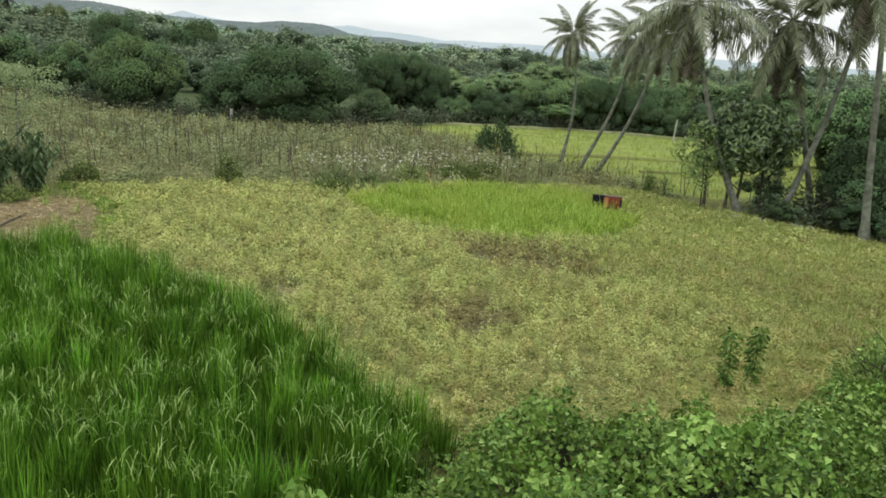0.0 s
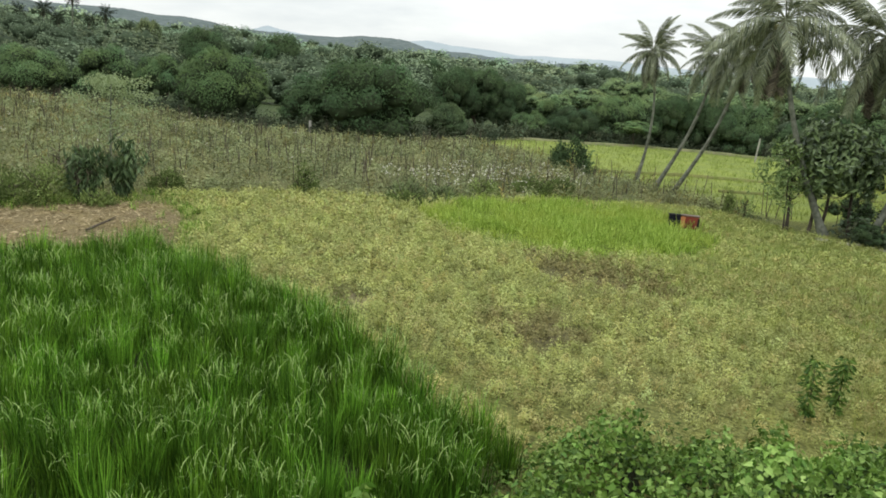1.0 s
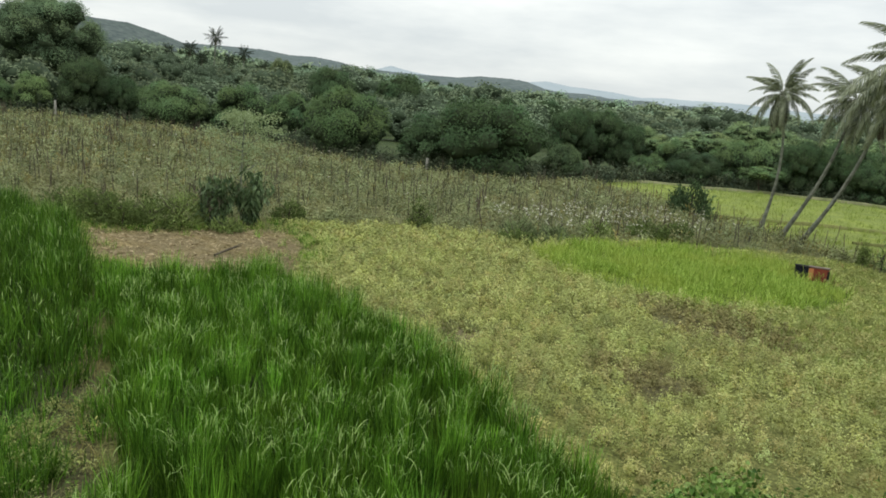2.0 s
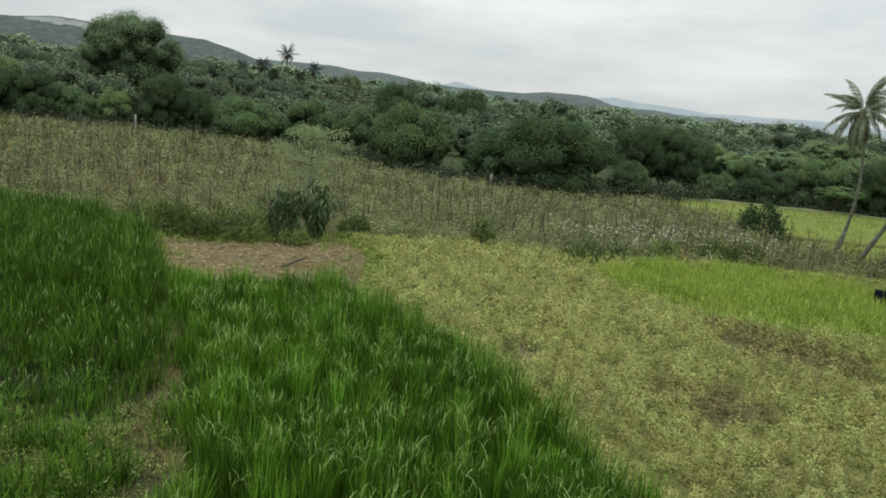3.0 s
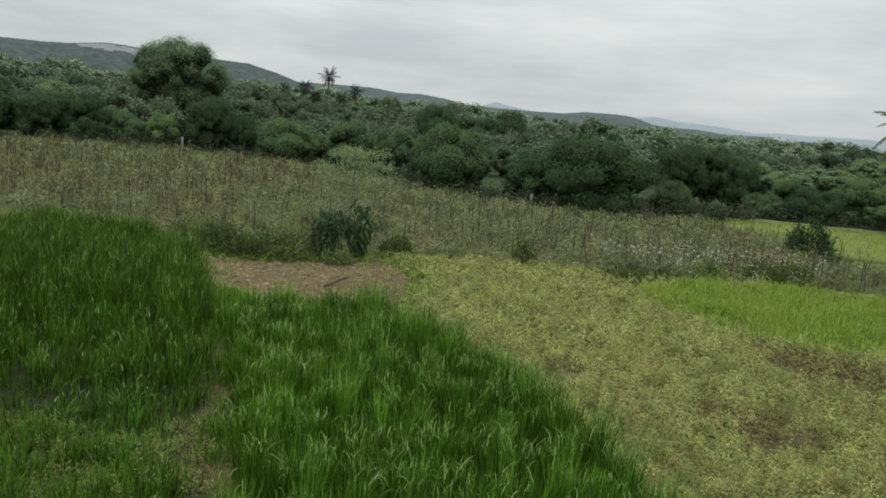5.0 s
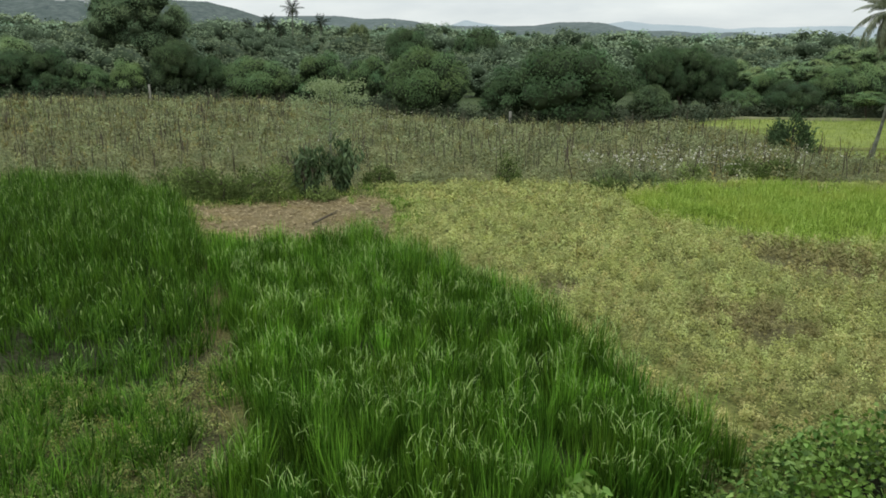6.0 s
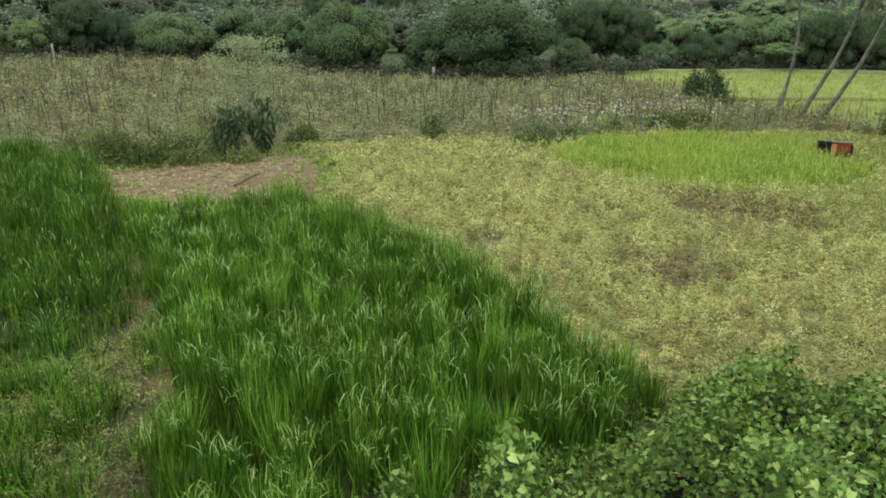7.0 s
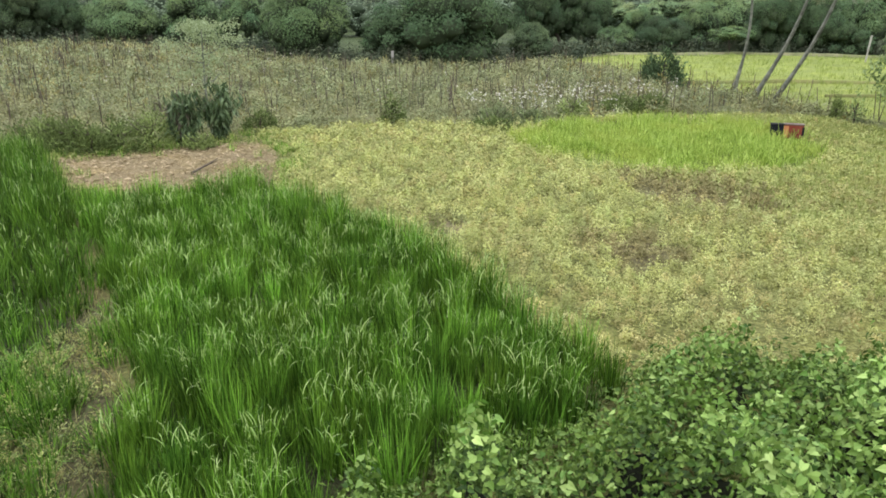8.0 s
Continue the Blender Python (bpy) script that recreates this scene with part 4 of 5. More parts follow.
def fluff(x, y, tall, wide, k, size, aspect=0.26):
    """Fluffy weeds: narrow leaves and seed heads that point out and up from a dome."""
    n = len(x)
    tall, wide, size = (np.broadcast_to(a, (n,)) for a in (tall, wide, size))
    i = np.repeat(np.arange(n), k)
    m = n * k
    D = unit(rng.normal(size=(m, 3)))
    D[:, 2] = np.abs(D[:, 2])
    q = rng.uniform(0.5, 1.12, m)
    P = np.c_[x[i] + wide[i] * D[:, 0] * q, y[i] + wide[i] * D[:, 1] * q, height(x, y)[i] + tall[i] * (0.06 + 0.94 * D[:, 2] * q)]
    return leaves(P, D + rng.normal(size=(m, 3)) * 0.45 + np.array([0, 0, 0.55]), size[i] * rng.uniform(0.6, 1.5, m), aspect, 0.06)


def domes(x, y, tall, wide, k, size, aspect=0.6, up=0.6, loose=0.55):
    """Small-leaved weeds: k leaves each over an upright dome, its top lit and its foot open."""
    n = len(x)
    tall, wide, size = (np.broadcast_to(a, (n,)) for a in (tall, wide, size))
    i = np.repeat(np.arange(n), k)
    m = n * k
    D = unit(rng.normal(size=(m, 3)))
    D[:, 2] = np.abs(D[:, 2])
    q = rng.uniform(0.5, 1.15, m)
    P = np.c_[x[i] + wide[i] * D[:, 0] * q, y[i] + wide[i] * D[:, 1] * q, height(x, y)[i] + tall[i] * (0.05 + 0.95 * D[:, 2] * q)]
    return tri_leaves(P, D + np.array([0, 0, up]), size[i] * rng.uniform(0.55, 1.5, m), aspect, loose)


def jitter_grid(poly, step):
    p = np.asarray(poly, float)
    lo, hi = p.min(0), p.max(0)
    x, y = np.meshgrid(np.arange(lo[0], hi[0], step), np.arange(lo[1], hi[1], step))
    x, y = (x + rng.uniform(-0.48, 0.48, x.shape) * step).ravel(), (y + rng.uniform(-0.48, 0.48, y.shape) * step).ravel()
    k = inside(poly, x, y)
    return x[k], y[k]


# tall fodder grass
def curled_tips(x, y, h, per):
    """Short tips that curl over at the top of each tuft, pale to paint the sky's highlights."""
    i = np.repeat(np.arange(len(x)), per)
    m = len(i)
    hh = h[i] * rng.uniform(0.8, 1.1, m)
    P = np.c_[np.c_[x, y][i] + rng.normal(size=(m, 2)) * 0.13, height(x, y)[i] + 0.68 * hh]
    stuff("bent_grass", [blades(P, rng.uniform(0.13, 0.3, m) * hh, rng.uniform(0.01, 0.016, m), rng.uniform(0, 6.28, m), rng.uniform(0.1, 0.45, m), rng.uniform(0.3, 1.0, m), 4, 2.4)], M_GRASS_HIGHLIGHT, "bent-over blades in the tall grass, coloured pale for sky highlights", "grass")


def path_dist(x, y):
    """Depth inside the trodden path, whose edges are grown over in places."""
    return edge_dist(PATH, x, y) - 0.42 + 0.5 * lumps(x, y, 0.5, 43.0)


def tall_grass():
    x, y = jitter_grid(GRASS, 0.235)
    x, y = thin_out(x, y, edge_dist(GRASS, x, y), 0.3)
    hole = ((x + 1.75) / 0.5) ** 2 + ((y - 9.4) / 0.36) ** 2 > 1
    bare = (lumps(x, y, 0.9, 9.0) > -0.7) & (path_dist(x, y) < -0.05)
    x, y = x[hole & bare], y[hole & bare]
    h = 0.56 + 0.12 * lumps(x, y, 1.4, 5.0) + 0.1 * rng.normal(size=len(x)).clip(-1.6, 1.6)
    # same grass at a lower tint, painting the shade between tussocks
    stuff("fodder_grass", [tufts(x, y, 22, h, 0.0155, 0.14, 0.4, 0.08, 2)], M_GRASS, "dense green fodder grass between taller tussocks, tinted darker for shade", "grass", shades(len(x), 0.26, 0.05) * 0.72)
    # tussocks
    x, y = jitter_grid(GRASS, 0.5)
    x, y = thin_out(x, y, edge_dist(GRASS, x, y), 0.3)
    hole = (((x + 1.75) / 0.5) ** 2 + ((y - 9.4) / 0.36) ** 2 > 1) & (lumps(x, y, 0.9, 9.0) > -0.9) & (path_dist(x, y) < -0.05)
    x, y = x[hole], y[hole]
    h = 0.94 + 0.18 * lumps(x, y, 1.4, 5.0) + 0.16 * rng.normal(size=len(x)).clip(-1.6, 1.6)
    tone = shades(len(x), 0.3, 0.05) * (0.99 + 0.17 * lumps(x, y, 1.5, 15.0))[:, None]
    stuff("fodder_grass", [tufts(x, y, 84, h, 0.0175, 0.15, 0.42, 0.085, 2)], M_GRASS, "tall dense deep green fodder grass", "grass", tone)
    k = rng.random(len(x)) < 0.7 + 0.5 * lumps(x, y, 0.7, 17.0)
    curled_tips(x[k], y[k], h[k], 22)
    k = rng.random(len(x)) < 0.3
    stuff("grass_litter", [tufts(x[k], y[k], 8, 0.34, 0.014, 0.7, 0.9, 0.12, 2)], M_WEED_DRY, "dry pale blades at the foot of the tall grass", "grass")
    x, y = scatter(GRASS_WEST, 12)
    d = edge_dist(GRASS_WEST, x, y)
    x, y = thin_out(x, y, d, 0.8)
    keep = (path_dist(x, y) < -0.15) & (lumps(x, y, 1.7, 6.0) > -0.7 - 0.3 * smooth(11, 17, y)) & (rng.random(len(x)) < 0.6 + 0.4 * smooth(9.5, 13, y))
    x, y = x[keep], y[keep]
    h = (0.55 + 0.5 * smooth(9, 16, y)) * (1 + 0.16 * lumps(x, y, 1.8, 7.0) + 0.22 * lumps(x, y, 0.5, 8.0) + 0.1 * rng.normal(size=len(x)))
    stuff("fodder_grass", [tufts(x, y, 24, h, 0.018, 0.18, 0.5, 0.1, 2)], M_GRASS, "tall green fodder grass beside a trodden path", "grass", shades(len(x), 0.3, 0.05) * 0.66 * (1 + 0.3 * lumps(x, y, 0.6, 14.0))[:, None])
    curled_tips(x, y, h, 2)
    tx, ty = scatter(GRASS_WEST, 3.0)
    k = path_dist(tx, ty) < -0.1
    tx, ty = tx[k], ty[k]
    stuff("short_grass", [tufts(tx, ty, 24, 0.42, 0.024, 0.4, 0.7, 0.14, 2)], M_GRASS, "short green grass between taller tufts", "grass", shades(len(tx), 0.3) * 0.55)
    # low weeds along the path
    x, y = scatter(PATH_WEEDS, 22)
    k = (path_dist(x, y) < 0) | (rng.random(len(x)) < 0.5)
    x, y = x[k], y[k]
    stuff("path_weeds", [domes(x, y, 0.24 + 0.1 * lumps(x, y, 0.8, 2.0), 0.13, 70, 0.04, 0.4, 0.35, 0.8)], M_WEED, "low pale weeds along a trodden path", "weeds", shades(len(x), 0.25) * 0.78)
    tx, ty = scatter(PATH_WEEDS, 6.0)
    k = path_dist(tx, ty) < -0.1
    tx, ty = tx[k], ty[k]
    stuff("short_grass", [tufts(tx, ty, 40, 0.42 + 0.12 * rng.normal(size=len(tx)), 0.017, 0.35, 0.8, 0.11, 3)], M_GRASS, "short green grass tufts along a trodden path", "grass", shades(len(tx), 0.3) * 0.65)
    tx, ty = scatter(TROD, 8.0)
    k = (edge_dist(GRASS, tx, ty) < 0) & (edge_dist(GRASS_WEST, tx, ty) < 0) & (edge_dist(SOIL, tx, ty) < 0)
    k &= path_dist(tx, ty) < 0
    stuff("short_grass", [tufts(tx[k], ty[k], 30, 0.46, 0.017, 0.4, 0.8, 0.1, 3)], M_GRASS, "short trodden grass tufts on a path", "grass")
    tx, ty = scatter(PATH, 7.0)
    k = lumps(tx, ty, 0.6, 41.0) > -0.5
    stuff("path_straw", [tufts(tx[k], ty[k], 12, 0.26, 0.014, 0.9, 0.9, 0.14, 2)], M_WEED_DRY, "pale trodden straw on a path", "weeds", shades(k.sum(), 0.25) * 0.7)
    k = rng.random(len(x)) < 0.4
    stuff("path_weeds", [sprigs(x[k], y[k], 0.3, 0.12, 9, 0.06)], M_VINE_DARK, "low dark weeds along a trodden path", "weeds")


tall_grass()


def arching_tuft(x, y, tall, seed):
    """One loose tuft of broad pale blades that arch over to all sides."""
    g = np.random.default_rng(seed)
    n = 60
    P = np.c_[g.normal(size=(n, 2)) * 0.06, np.full(n, -0.03)]
    V, F = blades(P, tall * g.uniform(0.5, 1.0, n), np.full(n, 0.02), g.uniform(0, 6.28, n), g.uniform(0.15, 0.5, n), g.uniform(0.5, 1.0, n), 5, 2.2)
    t = tagged(new("grass_tuft", make_mesh("grass_tuft", V, F, M_GRASS, attr=("tint", np.tile([1.35, 1.2, 1.9], (len(V), 1))))), "light green arching tuft of broad grass beside the path", "grass", "arching tufts")
    t.location = (x, y, ground_z(x, y))


for i, (x, y, tall) in enumerate(((-10.30, 9.90, 0.75), (-11.70, 10.60, 0.7), (-10.80, 8.90, 0.6), (-8.90, 8.60, 0.6), (-13.20, 10.40, 0.65), (-12.10, 11.40, 0.7))):
    arching_tuft(x, y, tall, 600 + i)

def meadow():
    x, y = jitter_grid(MEADOW, 0.235)
    away = np.ones(len(x), bool)
    for poly, m in ((BRIGHT, 0.4), (DARK_SPOT, 0.1), (SOIL, 0.0), (GRASS, -0.1), (VINES, 0.2)):
        away &= edge_dist(poly, x, y) < m
    x, y = x[away], y[away]
    brown = np.maximum(smooth(-0.7, 0.5, edge_dist(BROWN, x, y) + 0.5 * lumps(x, y, 0.8, 2.0)), smooth(-0.7, 0.4, edge_dist(BROWN_SMALL, x, y) + 0.3 * lumps(x, y, 0.6, 3.0)))
    east = smooth(3.0, 10.0, x + 0.35 * (y - 20) + 1.5 * lumps(x, y, 2.5, 8.0))
    patchy = lumps(x, y, 1.5, 11.0)
    near_edge = smooth(15.0, 11.0, y - 0.35 * np.abs(x - 1.5))
    keep = rng.random(len(x)) < (0.93 - 0.3 * near_edge - 0.5 * smooth(0.0, 0.7, lumps(x, y, 0.5, 19.0)) - 0.15 * brown)
    x, y, brown, east, patchy, near_edge = (a[keep] for a in (x, y, brown, east, patchy, near_edge))
    r = np.hypot(x, y)
    is_brown = rng.random(len(x)) < brown * 0.8
    is_dry = ~is_brown & (rng.random(len(x)) < 0.14 + 0.3 * east * (1 - smooth(22, 28, y)) + 0.25 * smooth(0.3, 0.9, patchy) + 0.45 * near_edge)
    tall = (0.34 + 0.09 * patchy + 0.1 * rng.normal(size=len(x)).clip(-1.7, 2)) * (1 - 0.4 * east) * (1 - 0.25 * near_edge)
    wide = 0.135 + 0.035 * rng.normal(size=len(x)).clip(-1.5, 1.8)
    shade = shades(len(x), 0.16, 0.03) * ((1 - 0.26 * east * smooth(27, 21, y)) * (1 + 0.2 * lumps(x, y, 0.32, 33.0) + 0.1 * lumps(x, y, 1.1, 35.0)))[:, None]
    for a, b, k, size in ((0, 15.5, 110, 0.046), (15.5, 21, 80, 0.058), (21, 28, 54, 0.076), (28, 60, 34, 0.10)):
        ring = (r >= a) & (r < b)
        for mask, mat, name, label, f in ((~is_brown & ~is_dry, M_WEED, "meadow_weeds", "pale yellow-green fluffy weeds on open ground", 1.0), (is_dry, M_WEED_DRY, "meadow_straw", "straw-coloured seeding weeds and grass", 0.85),
                                          (is_brown, M_WEED_BROWN, "withered_weeds", "brown withered weeds in a patch", 0.9)):
            m = mask & ring
            if m.any():
                stuff(name, [domes(x[m], y[m], np.maximum(0.1, tall[m] * f), wide[m] * (1 + 0.25 * (a > 0)), k, size, 0.46, 0.75, 0.5)], mat, label, "weeds", shade[m])
    x, y = scatter([(-5.6, 19.0), (-3.2, 18.9), (-3.0, 17.2), (-4.2, 17.2), (-5.2, 17.9)], 9)
    stuff("dark_weeds", [domes(x, y, 0.24, 0.14, 50, 0.055, 0.5, 0.5, 0.6)], M_WEED, "low dull green weeds round a bare spot", "weeds", shades(len(x), 0.25) * 0.5)
    # thin grass eastwards
    x, y = scatter(MEADOW, 15)
    e = smooth(2.0, 9.0, x + 0.35 * (y - 20))
    k = (rng.random(len(x)) < e) & (edge_dist(BRIGHT, x, y) < 0.3)
    x, y = x[k], y[k]
    r = np.hypot(x, y)
    M_THIN = leaf_mat("thin_grass", (0.20, 0.27, 0.055), (0.38, 0.44, 0.14), (0.31, 0.31, 0.10), 0.3, 0.6, 0.2)
    stuff("thin_grass", [tufts(x, y, 9, 0.34, 0.012 * np.clip(r / 16, 0.8, 2.2), 0.4, 0.5, 0.12, 2)], M_THIN, "thin yellowing grass", "grass")
    # young bright grass
    x, y = scatter(BRIGHT, 18)
    x, y = thin_out(x, y, edge_dist(BRIGHT, x, y) + 0.3, 4.4)
    k = lumps(x, y, 0.7, 21.0) > -0.6
    x, y = x[k], y[k]
    front = smooth(25, 30, y)
    stuff("young_grass", [fluff(x[::2], y[::2], 0.3 + 0.2 * front[::2], 0.2, 16, 0.11, 0.3)], M_BRIGHT, "bright yellow-green leafy weeds in a patch", "weeds")
    stuff("young_grass", [tufts(x, y, 9, 0.30 + 0.28 * front + 0.16 * lumps(x, y, 1.2, 1.0) + 0.08 * rng.normal(size=len(x)), 0.03, 0.34, 0.8, 0.13, 3)], M_BRIGHT, "bright yellow-green young grass in a patch", "grass")


meadow()


def old_field():
    """The old cotton field: grey weeds, dry stalks and a few open bolls."""
    x, y = scatter(FIELD, 4.4)
    r = np.hypot(x, y)
    k = rng.random(len(x)) < np.clip((40.0 / r) ** 1.6, 0.15, 1.0)
    x, y, r = x[k], y[k], r[k]
    grow = np.clip(r / 40.0, 0.8, 2.2)
    tall = 0.66 + 0.22 * lumps(x, y, 1.8, 3.0) + 0.17 * rng.normal(size=len(x))
    m = rng.random(len(x)) < 0.08 + 0.16 * smooth(-10, -40, x) + 0.22 * smooth(-6, 1, x)
    shade = shades(len(x), 0.2, 0.04) * (1 + 0.24 * lumps(x, y, 0.8, 37.0) + 0.16 * lumps(x, y, 2.4, 38.0))[:, None]
    stuff("field_weeds", [domes(x[~m], y[~m], tall[~m], 0.48 * grow[~m], 60, 0.13 * grow[~m], 0.5, 1.0, 0.42)], M_FIELD, "grey-green weeds in an old cotton field", "weeds", shade[~m])
    stuff("field_straw", [fluff(x[m], y[m], tall[m] * 1.1, 0.22 * grow[m], 14, 0.18 * grow[m], 0.3)], M_WEED_BROWN, "brown dried weeds in an old cotton field", "weeds", shades(m.sum(), 0.3))
    # dry stalks
    x, y = scatter(FIELD, 0.55)
    d = edge_dist(FIELD, x, y)
    k = d > 0.4
    x, y = x[k], y[k]
    n = len(x)
    h = rng.uniform(0.9, 1.7, n) * (1 + 0.15 * smooth(-20, -50, x))
    P = np.c_[x, y, height(x, y) - 0.03]
    sets = [blades(P, h, 0.026 + 0.0006 * np.hypot(x, y), rng.uniform(0, 6.28, n), np.abs(rng.normal(0, 0.16, n)), np.full(n, 0.05), 3) for _ in range(2)]
    i = rng.choice(n, n)
    sets.append(blades(P[i] + np.array([0, 0, 1.0]) * (h[i] * rng.uniform(0.3, 0.7, n))[:, None], h[i] * 0.35, np.full(n, 0.02), rng.uniform(0, 6.28, n), rng.uniform(0.3, 0.7, n), np.full(n, 0.1), 2))
    stuff("dry_stalks", sets, M_STALK, "thin dark dry stalks standing in the old field", "stalks")
    # open bolls
    bx = np.concatenate([rng.normal(-4.6, 1.6, 60), rng.normal(-0.6, 2.4, 120), rng.uniform(-30, 4, 40), rng.uniform(-45, -20, 30)])
    by = np.concatenate([rng.normal(38.0, 1.5, 60), rng.normal(40.8, 2.4, 120), rng.uniform(36, 60, 40), rng.uniform(32, 60, 30)])
    k = inside(FIELD, bx, by)
    bx, by = bx[k], by[k]
    stuff("cotton_bolls", [sprigs(bx, by, 0.75, 0.14, 4, 0.12, 0.2)], M_COTTON, "open white cotton bolls among the weeds", "cotton")


old_field()


def paddy():
    x, y = scatter(PADDY, 2.0)
    d = edge_dist(PADDY, x, y)
    k = (d > 0.1) & (rng.random(len(x)) < np.clip(45 / np.hypot(x, y), 0.3, 1))
    x, y = x[k], y[k]
    stuff("paddy_rice", [tufts(x, y, 5, 0.34, 0.05, 0.3, 0.3, 0.18, 2)], M_PADDY, "level bright yellow-green rice in a paddy", "rice")


paddy()

# ======== vines and bushes below the house ========
def hearts(P, nrm, size):
    """Heart-shaped leaves, two folded halves each, tips hanging down."""
    n = len(P)
    nn = unit(nrm)
    a = rng.uniform(0, 2 * np.pi, n)
    d = np.c_[np.cos(a), np.sin(a), np.full(n, -0.55)]
    u = unit(d - nn * (d * nn).sum(1, keepdims=True))
    v = np.cross(nn, u)
    s = np.broadcast_to(size, (n,))[:, None]
    pts = [(0.0, 0.0, 0.0), (-0.14, 0.34, 0.06), (0.34, 0.42, 0.02), (1.08, 0.0, -0.22), (0.34, -0.42, 0.02), (-0.14, -0.34, 0.06)]
    V = np.stack([P + s * (u * (p[0] - 0.4) + v * p[1] + nn * p[2]) for p in pts], axis=1).reshape(-1, 3)
    b = (np.arange(n) * 6)[:, None]
    return V, np.concatenate([b + np.array([0, 3, 2, 1]), b + np.array([0, 5, 4, 3])])


def vine_top(x, y):
    d = edge_dist(VINES, x, y) + 0.25 * lumps(x, y, 0.8, 5.0)
    return height(x, y) + smooth(-0.55, 1.3, d) * (0.52 + 0.45 * lumps(x, y, 0.95, 6.0) + 1.05 * np.abs(lumps(x, y, 0.5, 7.0))), d


def vines():
    x, y = scatter(VINES_WIDE, 620)
    k = (np.hypot(x, y) > 4.7) & (np.hypot(x, y) < 15.5)
    x, y = x[k], y[k]
    z, d = vine_top(x, y)
    e = 0.06
    gx = (vine_top(x + e, y)[0] - z) / e
    gy = (vine_top(x, y + e)[0] - z) / e
    nrm = unit(np.c_[-gx, -gy, np.ones(len(x))])
    hollow = smooth(0.04, 0.24, np.abs(lumps(x, y, 0.5, 7.0)))
    k = (d > -0.45) & (rng.random(len(x)) < 0.14 + 0.86 * hollow)
    layer = rng.uniform(0, 1, len(x)) ** 1.5
    P = np.c_[x, y, z + 0.08 - 0.36 * layer] + rng.normal(size=(len(x), 3)) * 0.03
    nrm = nrm + rng.normal(size=nrm.shape) * 0.5
    big = lumps(x, y, 0.75, 13.0) + 0.35 * rng.normal(size=len(x)) > -0.4 + 0.75 * smooth(2.0, -0.6, x) * smooth(10.4, 9.2, y) + 0.8 * smooth(4.4, 5.6, x) * smooth(9.6, 8.6, y)
    a = k & big
    b = k & ~big & (rng.random(len(x)) < 0.9)
    large = smooth(0.25, 0.6, lumps(x[a], y[a], 0.9, 23.0))
    V, F = hearts(P[a], nrm[a], rng.uniform(0.045, 0.095, a.sum()) * (1 + 0.2 * large))
    tone = (0.92 + 0.15 * large + 0.3 * lumps(x[a], y[a], 0.4, 31.0))[:, None] * np.ones((1, 3)) + large[:, None] * np.array([0.1, 0.05, 0.15])
    tagged(new("heart_leaf_vine", make_mesh("heart_leaf_vine", V, F, M_VINE, attr=("tint", np.repeat(tone, 6, axis=0)))), "light green heart-leaved vine spread over bushes", "vine", kind="stuff")
    V, F = hearts(P[b], nrm[b], rng.uniform(0.04, 0.08, b.sum()))
    tagged(new("creeper", make_mesh("creeper", V, F, M_VINE_DARK)), "dark small-leaved creeper in a tangle", "vine", kind="stuff")
    # inner leaves, with the shade inside the vine put into their colour
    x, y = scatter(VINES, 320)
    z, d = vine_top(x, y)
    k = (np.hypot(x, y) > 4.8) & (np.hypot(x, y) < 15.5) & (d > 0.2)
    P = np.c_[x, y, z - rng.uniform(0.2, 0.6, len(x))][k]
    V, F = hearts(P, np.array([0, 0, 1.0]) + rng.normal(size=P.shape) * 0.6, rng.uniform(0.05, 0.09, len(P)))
    tagged(new("shaded_creeper", make_mesh("shaded_creeper", V, F, M_VINE_SHADE)), "leaves deep inside the vine, coloured dark for shade", "vine", kind="stuff")
    # an added near-black sheet beneath, painting the shade in the vine's gaps
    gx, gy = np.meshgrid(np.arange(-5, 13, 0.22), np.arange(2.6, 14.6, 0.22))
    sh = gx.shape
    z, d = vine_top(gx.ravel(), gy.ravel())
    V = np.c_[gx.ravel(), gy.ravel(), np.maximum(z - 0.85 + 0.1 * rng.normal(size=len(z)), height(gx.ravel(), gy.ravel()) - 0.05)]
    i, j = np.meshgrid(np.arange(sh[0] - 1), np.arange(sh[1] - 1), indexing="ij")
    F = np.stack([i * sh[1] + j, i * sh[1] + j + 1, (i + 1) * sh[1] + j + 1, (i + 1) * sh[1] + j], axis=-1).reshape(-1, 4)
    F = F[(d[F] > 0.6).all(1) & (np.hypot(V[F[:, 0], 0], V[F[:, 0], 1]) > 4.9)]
    tagged(new("vine_gap_sheet", make_mesh("vine_gap_sheet", V, F, M_VINE_GAP)), "dark sheet under the vine for the shade in its gaps", "vine", kind="stuff")
    # sprays of tall weed that stand out of the vine's edge
    x, y = scatter(VINES, 1.6)
    z, d = vine_top(x, y)
    k = (d < 1.1) & (d > -0.1) & (y > 5)
    P = np.c_[x[k], y[k], z[k] - 0.1]
    i = np.repeat(np.arange(len(P)), 26)
    m = len(i)
    Q = P[i] + np.c_[rng.normal(size=(m, 2)) * 0.11, rng.uniform(0, 0.5, m)]
    V, F = leaves(Q, rng.normal(size=(m, 3)) + np.array([0, 0, -0.3]), rng.uniform(0.06, 0.12, m), 0.4)
    tagged(new("leafy_weeds", make_mesh("leafy_weeds", V, F, M_VINE_DARK)), "leafy dark weeds that stand out of the vine", "weeds", kind="stuff")


vines()


